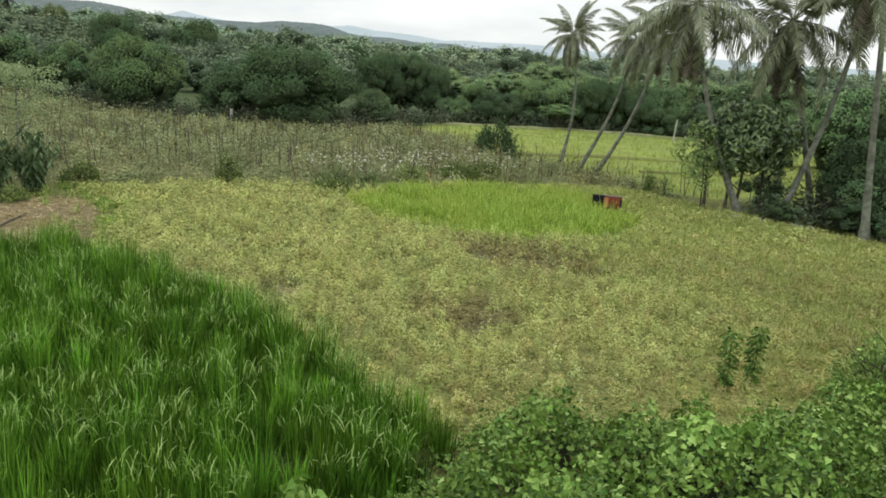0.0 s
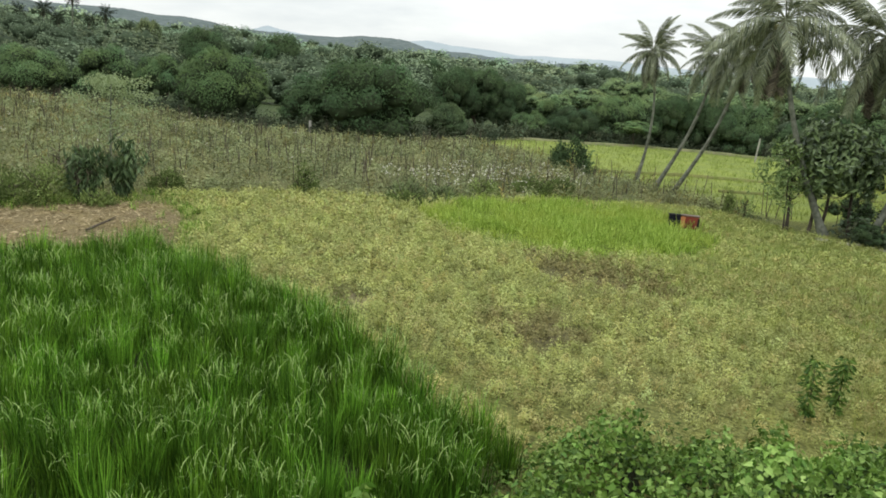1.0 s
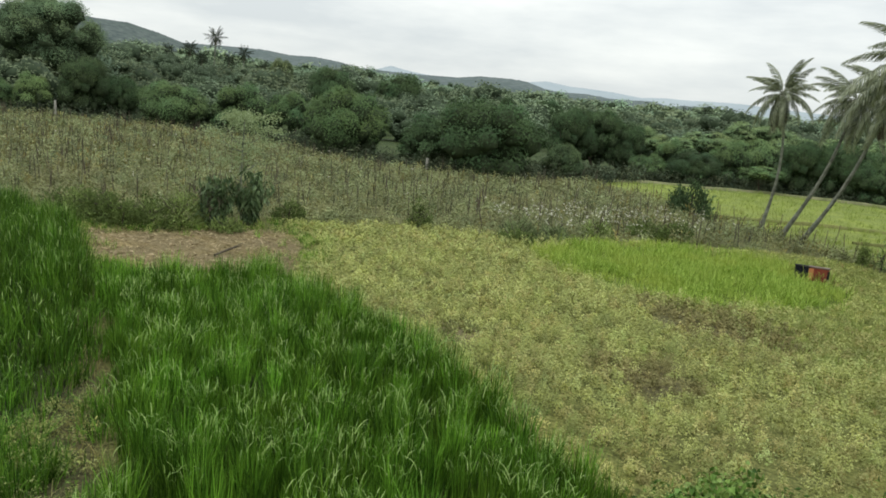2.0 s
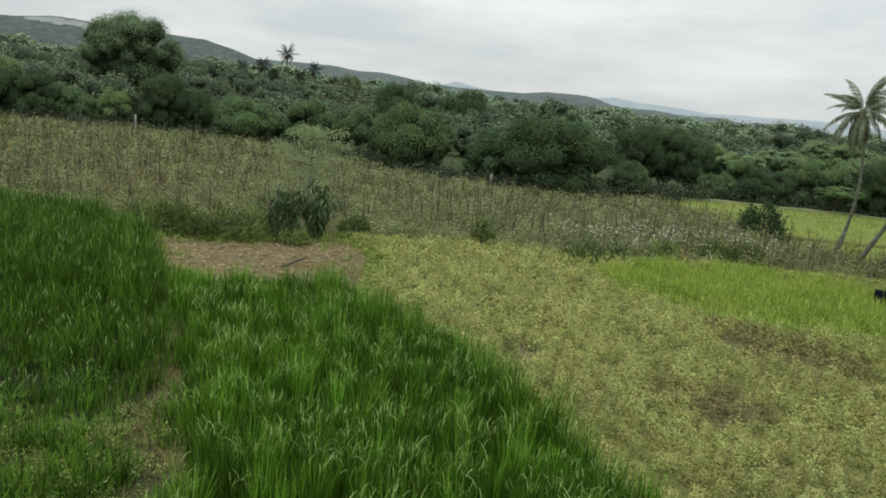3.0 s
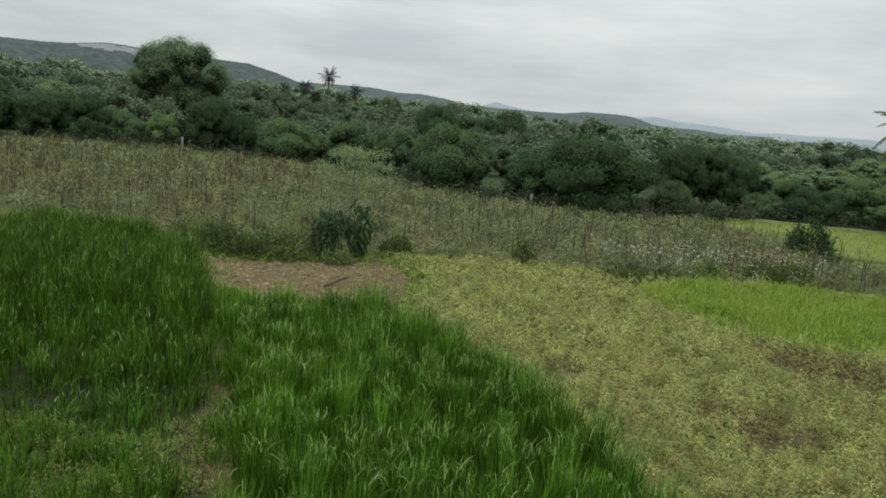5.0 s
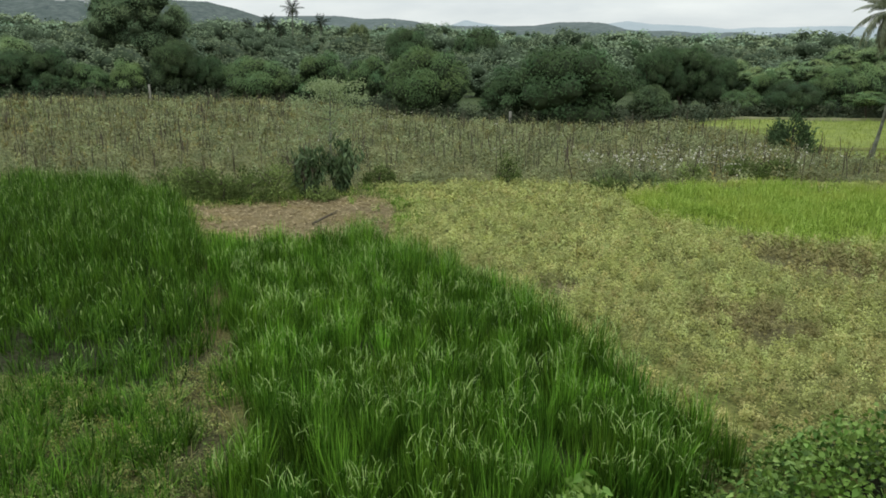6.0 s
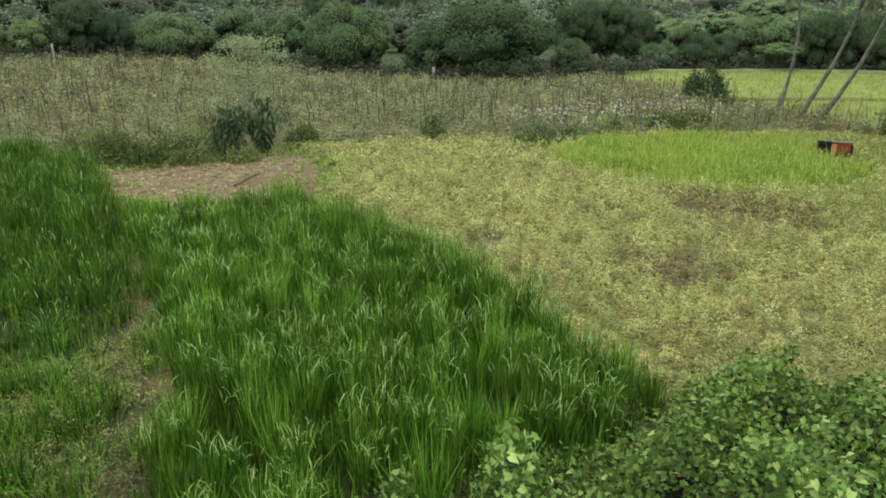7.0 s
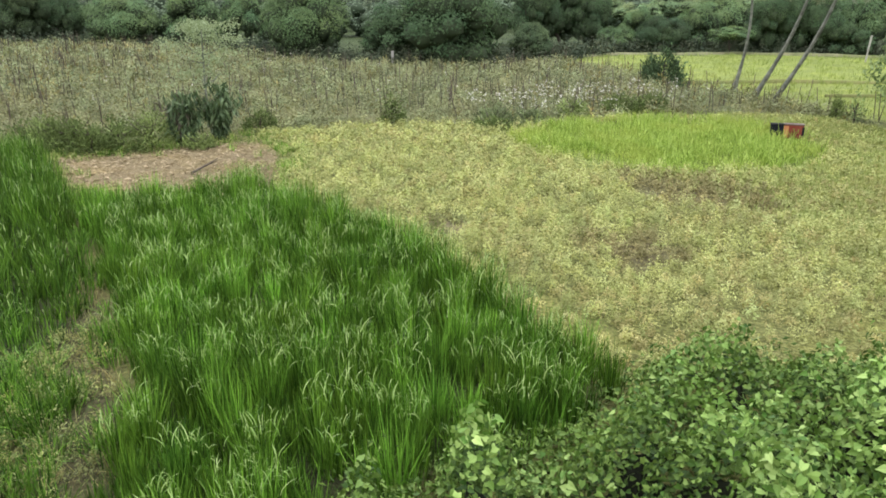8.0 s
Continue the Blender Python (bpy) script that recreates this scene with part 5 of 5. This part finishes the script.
def upright_weed(x, y, tall, seed, label):
    """A leafy weed: one stem with tiers of hanging leaves."""
    g = np.random.default_rng(seed)
    t = tagged(new("weed_plant"), label, "plant", "upright weeds")
    t.location = (x, y, ground_z(x, y))
    s = np.linspace(0, 1, 6)
    V, F = tube(np.c_[0.05 * np.sin(s * 3), 0.04 * s, tall * s - 0.03], 0.012 * (1 - 0.7 * s), 5)
    part("stem", make_mesh("stem", V, F, M_STALK, True), t)
    n = 260
    q = g.uniform(0.12, 1.0, n)
    a = g.uniform(0, 6.28, n)
    rad = g.uniform(0.02, 0.19, n) * (0.7 + 0.5 * q)
    P = np.c_[rad * np.cos(a), rad * np.sin(a), tall * q]
    V, F = leaves(P, np.c_[np.cos(a), np.sin(a), g.uniform(-1.1, 0.1, n)], g.uniform(0.09, 0.17, n), 0.4)
    part("foliage", make_mesh("foliage", V, F, M_VINE_DARK), t)


upright_weed(5.5, 13.25, 1.2, 401, "dark green leafy weed standing alone in the meadow")
upright_weed(6.12, 13.55, 1.2, 402, "dark green leafy weed with a bushy top in the meadow")

# ======== between the soil and the old field ========
def ragged_bush(x, y, rad, tall, k, size, tint, label, seed):
    """A bush of leafy shoots with a ragged outline."""
    g = np.random.default_rng(seed)
    t = tagged(new("bush"), label, "bush")
    t.location = (x, y, ground_z(x, y))
    V, F = wood((0, 0, -0.1), (0, 0, tall * 0.6), 0.05, 8, rad, seed, 0.05)
    part("woody_base", make_mesh("woody_base", V, F, M_BARK_DARK, True), t)
    n = 60
    C = unit(g.normal(size=(n, 3)) * np.array([1, 1, 0.8])) * (g.uniform(0.3, 1.0, n) ** 0.5)[:, None]
    C[:, 2] = np.abs(C[:, 2]) * 0.95
    i = g.integers(n, size=k)
    P = (C[i] + g.normal(size=(k, 3)) * 0.13) * np.array([rad, rad, tall]) * 0.92
    P[:, 2] = np.maximum(P[:, 2], 0.03)
    V, F = leaves(P, C[i] + g.normal(size=(k, 3)) * 0.5 + np.array([0, 0, 0.3]), size * g.uniform(0.6, 1.4, k), 0.38)
    c = part("foliage", make_mesh("foliage", V, F, M_CROWN, attr=("tint", np.repeat(np.exp(0.3 * g.normal(size=n))[i], 4)[:, None] * np.ones((1, 3)))), t)
    c.color = (*tint, 1)


ragged_bush(3.15, 50.4, 1.65, 2.5, 2800, 0.24, (0.5, 0.58, 0.52), "round dark green bush beside the paddy", 71)
ragged_bush(8.5, 13.4, 0.9, 1.45, 1500, 0.13, (0.95, 1.05, 0.6), "leafy green bush beside the vine", 411)
ragged_bush(9.7, 14.7, 0.9, 1.2, 1200, 0.13, (1.9, 2.0, 1.1), "light green bush beside the vine", 412)
ragged_bush(10.9, 37.2, 0.45, 1.5, 200, 0.14, (1.7, 1.7, 1.4), "upright weed bush beside the paddy", 72)
def drooping_shrub(x, y, tall, canes, seed, label):
    """Arching canes hung with long dark leaves."""
    t = tagged(new("shrub"), label, "shrub", "shrubs by the bare soil")
    t.location = (x, y, ground_z(x, y))
    g = np.random.default_rng(seed)
    sets, P, D = [], [], []
    for i in range(canes):
        a, reach, top = g.uniform(0, 6.28), g.uniform(0.1, 0.95), tall * g.uniform(0.4, 1.0)
        s = np.linspace(0, 1, 7)
        out = reach * s ** 1.6
        c = np.c_[out * np.cos(a), out * np.sin(a), top * (1.25 * s - 0.3 * s ** 3) - 0.05] + g.normal(size=(1, 3)) * np.array([0.12, 0.12, 0])
        sets.append(tube(c, 0.018 * (1 - 0.8 * s), 5))
        k = g.integers(26, 46)
        q = g.uniform(0.18, 1.0, k)
        P.append(np.stack([np.interp(q, s, c[:, j]) for j in range(3)], 1) + g.normal(size=(k, 3)) * 0.09)
        D.append(np.c_[np.cos(a) * 0.35 + g.normal(size=k) * 0.35, np.sin(a) * 0.35 + g.normal(size=k) * 0.35, np.where(g.random(k) < 0.75, -1.0, 0.5)])
    V, F = join(*sets)
    part("woody_base", make_mesh("woody_base", V, F, M_STALK, True), t)
    P, D = np.concatenate(P), np.concatenate(D)
    m = len(P) - len(P) // 9
    V, F = leaves(P[:m], D[:m], g.uniform(0.22, 0.55, m), 0.2)
    part("foliage", make_mesh("foliage", V, F, M_CANE), t)
    V, F = leaves(P[m:], D[m:], g.uniform(0.25, 0.55, len(P) - m), 0.12)
    part("dry_foliage", make_mesh("dry_foliage", V, F, M_FROND_DRY), t)


drooping_shrub(-16.25, 26.1, 2.3, 42, 421, "clump of arching canes with dark hanging leaves")
drooping_shrub(-15.25, 27.2, 2.45, 50, 422, "dense clump of canes with dark hanging leaves")
LOW, LOW_LIGHT = (0.8, 0.8, 0.5), (1.3, 1.25, 0.8)
for x, y, top, rad, tint, sd, label in ((-19.0, 24.0, 1.1, 1.0, LOW, 431, "low dark bush at the edge of bare soil"), (-17.3, 25.4, 1.25, 1.1, LOW_LIGHT, 432, "low bush at the edge of bare soil"),
                                        (-20.8, 24.2, 1.1, 0.9, LOW_LIGHT, 433, "low bush beside the tall grass"), (-18.2, 24.8, 1.1, 1.1, LOW, 443, "low dark bush at the edge of bare soil"), (-20.0, 24.3, 1.1, 1.2, LOW, 444, "low dark bush behind bare soil"), (-21.8, 24.6, 1.0, 1.2, LOW, 445, "low dark bush beside the tall grass"), (-15.4, 25.6, 0.5, 0.6, LOW_LIGHT, 446, "low leafy bush between two cane clumps"), (-14.6, 29.4, 0.8, 0.7, LOW, 434, "low dark weed bush at the field edge"),
                                        (-9.6, 32.2, 1.15, 0.6, LOW, 435, "dark upright weed bush at the field edge"), (-5.2, 33.8, 0.8, 0.9, DULL, 436, "low grey-green bush at the field edge"),
                                        (0.6, 38.8, 0.9, 1.2, LOW, 437, "low dark green bush behind the young grass"), (1.9, 38.6, 0.8, 1.0, LOW, 438, "low dark green bush behind the young grass"),
                                        (-3.8, 34.4, 0.6, 0.9, DULL, 439, "low dull bush at the edge of the meadow"), (-1.8, 36.6, 0.8, 0.8, LOW_LIGHT, 440, "low green bush at the field edge"),
                                        (10.3, 38.0, 1.0, 0.3, LOW_LIGHT, 441, "low weed bush beside the paddy"), (-5.0, 32.2, 0.45, 1.1, LOW, 442, "low dark bush at the edge of the meadow")):
    ragged_bush(x, y, rad * 1.1, top * 1.3, int(1900 * rad), 0.125, tint, label, sd)


def feathery_tree():
    """A thin young tree with sparse pale feathery leaves."""
    t = tagged(new("feathery_tree"), "thin young tree with sparse pale feathery leaves", "tree")
    x, y = -17.2, 29.6
    t.location = (x, y, ground_z(x, y))
    g = np.random.default_rng(451)
    V, F = wood((0, 0, -0.1), (0.1, 0, 4.3), 0.06, 9, 1.2, 452, 0.04)
    part("trunk", make_mesh("trunk", V, F, M_BARK, True), t)
    n = 4200
    hc = 1.3 + 3.2 * g.uniform(0, 1, 130) ** 0.75
    c = np.c_[g.normal(size=(130, 2)) * (0.45 + 0.5 * np.sin(np.pi * (hc / 5.2)))[:, None], hc]
    k = g.choice(130, n, p=hc / hc.sum())
    P = c[k] + g.normal(size=(n, 3)) * np.array([0.22, 0.22, 0.1])
    V, F = leaves(P, g.normal(size=(n, 3)), g.uniform(0.07, 0.14, n), 0.45)
    part("crown", make_mesh("crown", V, F, leaf_mat("feathery_leaf", (0.21, 0.27, 0.135), (0.33, 0.395, 0.215), None, 1, 0.6, 0.25)), t)


feathery_tree()


def soil_litter():
    x, y = scatter(SOIL, 42)
    k = edge_dist(SOIL, x, y) > -0.1
    x, y = x[k], y[k]
    n = len(x)
    a = rng.uniform(0, 6.28, n)
    P = np.c_[x, y, height(x, y) + rng.uniform(0.01, 0.07, n)]
    V, F = leaves(P, np.c_[np.cos(a), np.sin(a), rng.normal(size=n) * 0.25], rng.uniform(0.08, 0.32, n), 0.16)
    tagged(new("straw_litter", make_mesh("straw_litter", V, F, M_STRAW)), "dry straw and clods strewn over bare soil", "litter", kind="stuff")
    wide = [(-20.4, 22.6), (-18.6, 25.4), (-15.2, 28.6), (-12.6, 28.2), (-9.6, 23.6), (-9.2, 18.0), (-12.6, 17.2), (-16.4, 18.0)]
    x, y = scatter(wide, 7)
    d = edge_dist(SOIL, x, y)
    k = (d < 0.2) | (rng.random(len(x)) < 0.3 * smooth(1.8, 0.0, d))
    stuff("soil_grass", [tufts(x[k], y[k], 14, 0.36, 0.016, 0.35, 0.6, 0.12, 2)], M_GRASS, "short green grass round bare soil", "grass", shades(int(k.sum()), 0.25) * 1.2)
    stuff("soil_weeds", [domes(x[k], y[k], 0.26, 0.2, 34, 0.07, 0.42, 0.5, 0.6)], M_WEED, "small pale weeds at the edge of bare soil", "weeds")
    b = tagged(new("dead_branch"), "dark crooked dead branch lying on bare soil", "branch")
    b.location = (-13.25, 22.23, ground_z(-13.25, 22.23) + 0.05)
    V, F = join(tube([(0.00, -0.88, 0.02), (0.00, -0.35, 0.06), (-0.00, 0.18, 0.09), (-0.00, 0.88, 0.16)], [0.045, 0.04, 0.03, 0.012], 6),
                tube([(-0.00, 0.18, 0.09), (0.20, 0.08, 0.16), (0.40, 0.13, 0.25)], [0.022, 0.016, 0.006], 5))
    part("limb", make_mesh("limb", V, F, M_BARK_DARK, True), b)


soil_litter()


def undergrowth():
    """Leafy scrub along the foot of the trees."""
    line = [(-66.5, 52.4), (-59.5, 63.0), (-51.8, 68.6), (-41.0, 70.6), (-34.0, 67.0), (-28.2, 63.2), (-21.0, 61.0), (-16.0, 60.4), (-11.0, 60.2), (-5.2, 67.6), (0.0, 77.0), (12.0, 81.0), (23.0, 79.2), (38.0, 76.0)]
    X, Y = [], []
    for (x0, y0), (x1, y1) in zip(line, line[1:]):
        n = int(math.hypot(x1 - x0, y1 - y0) * 6.0)
        q = rng.uniform(0, 1, n)
        X.append(x0 + (x1 - x0) * q + rng.normal(size=n) * 0.9)
        Y.append(y0 + (y1 - y0) * q + np.abs(rng.normal(size=n)) * 2.2)
    n = 90
    q = rng.uniform(0, 1, n)
    X.append(-12.0 + 16.0 * q + rng.normal(size=n) * 0.8)
    Y.append(71.0 + 11.0 * q + np.abs(rng.normal(size=n)) * 2.0)
    n = 70
    q = rng.uniform(0.2, 1, n)
    X.append(13.4 + 8.0 * q + rng.normal(size=n) * 0.8)
    Y.append(32.6 - 5.6 * q + np.abs(rng.normal(size=n)) * 2.4)
    x, y = np.concatenate(X), np.concatenate(Y)
    # the low tint paints the deep shade at the foot of the trees
    stuff("undergrowth", [clumps(x, y, rng.uniform(0.6, 1.9, len(x)), rng.uniform(0.5, 1.1, len(x)), 46, 0.24)], M_WOODS, "leafy undergrowth along the edge of the woods, tinted dark for shade", "undergrowth", shades(len(x), 0.3) * 0.42)


undergrowth()


# ======== stakes, posts, crates, stones ========
def stake_mesh(seed):
    g = np.random.default_rng(seed)
    s = np.linspace(0, 1, 5)
    V, F = tube(np.c_[0.03 * np.sin(s * 4 + seed), 0.02 * np.cos(s * 5 + seed), s * 1.0 - 0.05], 0.024 * (1 - 0.35 * s), 6)
    return make_mesh("stake", V, F, M_STAKE, True)


STAKES = [stake_mesh(500 + i) for i in range(4)]
g_st = np.random.default_rng(77)


def stake(x, y, tall):
    st = tagged(new("wooden_stake", STAKES[g_st.integers(4)]), "thin weathered wooden stake stuck upright in weedy ground", "stake", "wooden stakes")
    st.matrix_basis = pose(x, y, ground_z(x, y), g_st.normal() * 5, g_st.normal() * 6, g_st.uniform(0, 360)) @ Matrix.Diagonal((1.0, 1.0, tall, 1.0))


EDGE_LINE = [(-5.4, 68.4), (0.0, 58.7), (4.1, 50.2), (7.4, 45.9), (9.8, 41.7), (11.9, 38.6), (15.0, 38.0), (20.0, 37.6)]
for (x0, y0), (x1, y1) in zip(EDGE_LINE, EDGE_LINE[1:]):
    n = int(math.hypot(x1 - x0, y1 - y0) / 0.75)
    for i in range(n):
        q = (i + g_st.uniform(0, 1)) / n
        stake(x0 + (x1 - x0) * q + g_st.normal() * 0.35, y0 + (y1 - y0) * q + g_st.normal() * 0.35, g_st.uniform(0.9, 1.7))
for i in range(60):
    x, y = g_st.uniform(-24, 6), g_st.uniform(28, 46)
    if edge_dist(FIELD, np.array([x]), np.array([y]))[0] > 0.5:
        stake(x, y, g_st.uniform(1.1, 1.8))


def box_mesh(name, size, mat, bevel=0.02, ribs=0):
    bm = bmesh.new()
    bmesh.ops.create_cube(bm, size=1.0)
    bmesh.ops.scale(bm, vec=size, verts=bm.verts)
    for i in range(ribs):
        q = (i + 0.5) / ribs - 0.5
        r = bmesh.ops.create_cube(bm, size=1.0)
        bmesh.ops.scale(bm, vec=(size[0] / ribs * 0.35, size[1] + 0.03, size[2] * 0.86), verts=r["verts"])
        bmesh.ops.translate(bm, vec=(q * size[0], 0, 0), verts=r["verts"])
    bmesh.ops.bevel(bm, geom=list(bm.edges), offset=bevel, segments=2, affect="EDGES")
    me = bpy.data.meshes.new(name)
    bm.to_mesh(me)
    bm.free()
    me.materials.append(mat)
    return me


def crate(x, y, turn, size, mat, rim, label, band=None):
    t = tagged(new("plastic_crate"), label, "crate", "crates in the grass")
    t.matrix_basis = pose(x, y, ground_z(x, y), 0, 0, turn)
    w, d, h = size
    part("body", box_mesh("body", size, mat, 0.015, 5), t).location = (0, 0, h / 2)
    part("rim", box_mesh("rim", (w + 0.05, d + 0.05, 0.05), rim, 0.012), t).location = (0, 0, h + 0.03)
    if band:
        part("end_panel", box_mesh("end_panel", (0.2, d + 0.05, h * 0.9), band, 0.012), t).location = (-w * 0.38, 0, h / 2)
        part("end_panel", box_mesh("end_panel", (0.1, d + 0.05, h * 0.8), M_BLACK, 0.012), t).location = (w * 0.46, 0, h / 2)


crate(7.33, 32.7, -8, (0.76, 0.3, 0.52), M_CRATE_RED, M_CRATE_BROWN, "faded red plastic crate with a brown rim in the grass", M_CRATE_ORANGE)
crate(6.71, 32.75, -4, (0.5, 0.3, 0.52), M_CRATE_BLUE, M_BLACK, "dark blue plastic crate in the grass")


def post(x, y, tall, w, lean, label):
    t = tagged(new("stone_post", box_mesh("stone_post", (w, w, tall), M_WHITEWASH, 0.02)), label, "post")
    t.matrix_basis = pose(x, y, ground_z(x, y) + tall / 2 - 0.05, 0, lean, 0)


post(21.2, 71.9, 2.3, 0.13, 4, "pale slanting concrete post at the paddy edge")
post(-17.9, 61.2, 1.2, 0.2, 0, "short whitewashed stone post at the field edge")
post(-58.4, 63.9, 1.8, 0.18, 0, "whitewashed stone post below the trees")
post(17.5, 29.4, 0.62, 0.14, 0, "short pale stone post at the foot of a palm")
g_so = np.random.default_rng(91)
for i in range(9):
    bm = bmesh.new()
    bmesh.ops.create_icosphere(bm, subdivisions=2, radius=0.16)
    for v in bm.verts:
        v.co *= 1 + 0.3 * noise.noise(v.co * 6 + Vector((i, 0, 0)))
    bmesh.ops.scale(bm, vec=(1.3, 1.0, 0.6), verts=bm.verts)
    me = bpy.data.meshes.new("stone")
    bm.to_mesh(me)
    bm.free()
    me.materials.append(M_STONE)
    x, y = 12.6 + i * 0.33 + g_so.normal() * 0.15, 32.2 - i * 0.17 + g_so.normal() * 0.15
    st = tagged(new("stone", me), "pale grey field stone lying under the palms", "stone", "stones under the palms")
    st.matrix_basis = pose(x, y, ground_z(x, y) + 0.05, 0, 0, g_so.uniform(0, 360))


# ======== bunds of the paddy ========
def bund(name, pts, w, h, mat, label):
    P = np.array(pts, float)
    s = np.linspace(0, len(P) - 1, 50)
    x, y = np.interp(s, np.arange(len(P)), P[:, 0]), np.interp(s, np.arange(len(P)), P[:, 1])
    y = y + 0.12 * lumps(x, y, 2.0, 3.0)
    T = unit(np.c_[np.gradient(x), np.gradient(y)])
    N = np.c_[-T[:, 1], T[:, 0]]
    prof = [(-0.5, -0.1), (-0.28, 0.85), (0.0, 1.0), (0.28, 0.85), (0.5, -0.1)]
    V = np.concatenate([np.c_[x + N[:, 0] * a * w, y + N[:, 1] * a * w, height(x, y) + h * b + 0.03 * rng.normal(size=50) * (b > 0)] for a, b in prof])
    F = np.array([[k * 50 + i, k * 50 + i + 1, (k + 1) * 50 + i + 1, (k + 1) * 50 + i] for k in range(4) for i in range(49)])
    tagged(new(name, make_mesh(name, V, F, mat, True)), label, "bund", kind="structure")


M_BUND = solid_mat("grown_bund", (0.13, 0.15, 0.05), (0.22, 0.22, 0.08), 2.0, 0.95, 0.5, 8, coords="World")
M_BUND_PALE = solid_mat("earth_bund", (0.13, 0.145, 0.065), (0.23, 0.225, 0.125), 1.2, 0.95, 0.5, 8, (0.17, 0.19, 0.08), coords="World")
bund("bund_near", [(4.4, 51.2), (8.1, 52.8), (17.0, 55.4), (30.0, 57.0), (47.0, 57.0)], 0.3, 0.2, M_BUND, "low grassy bund across the paddy")
bund("bund_middle", [(12.0, 47.0), (20.0, 47.8), (34.0, 48.0)], 0.25, 0.16, M_BUND, "low grassy bund across the paddy")
bund("bund_far", [(-5.0, 70.4), (0.0, 76.0), (12.0, 79.8), (22.8, 78.0), (36.0, 75.4)], 0.7, 0.2, M_BUND_PALE, "pale earth bund along the far side of the paddy")
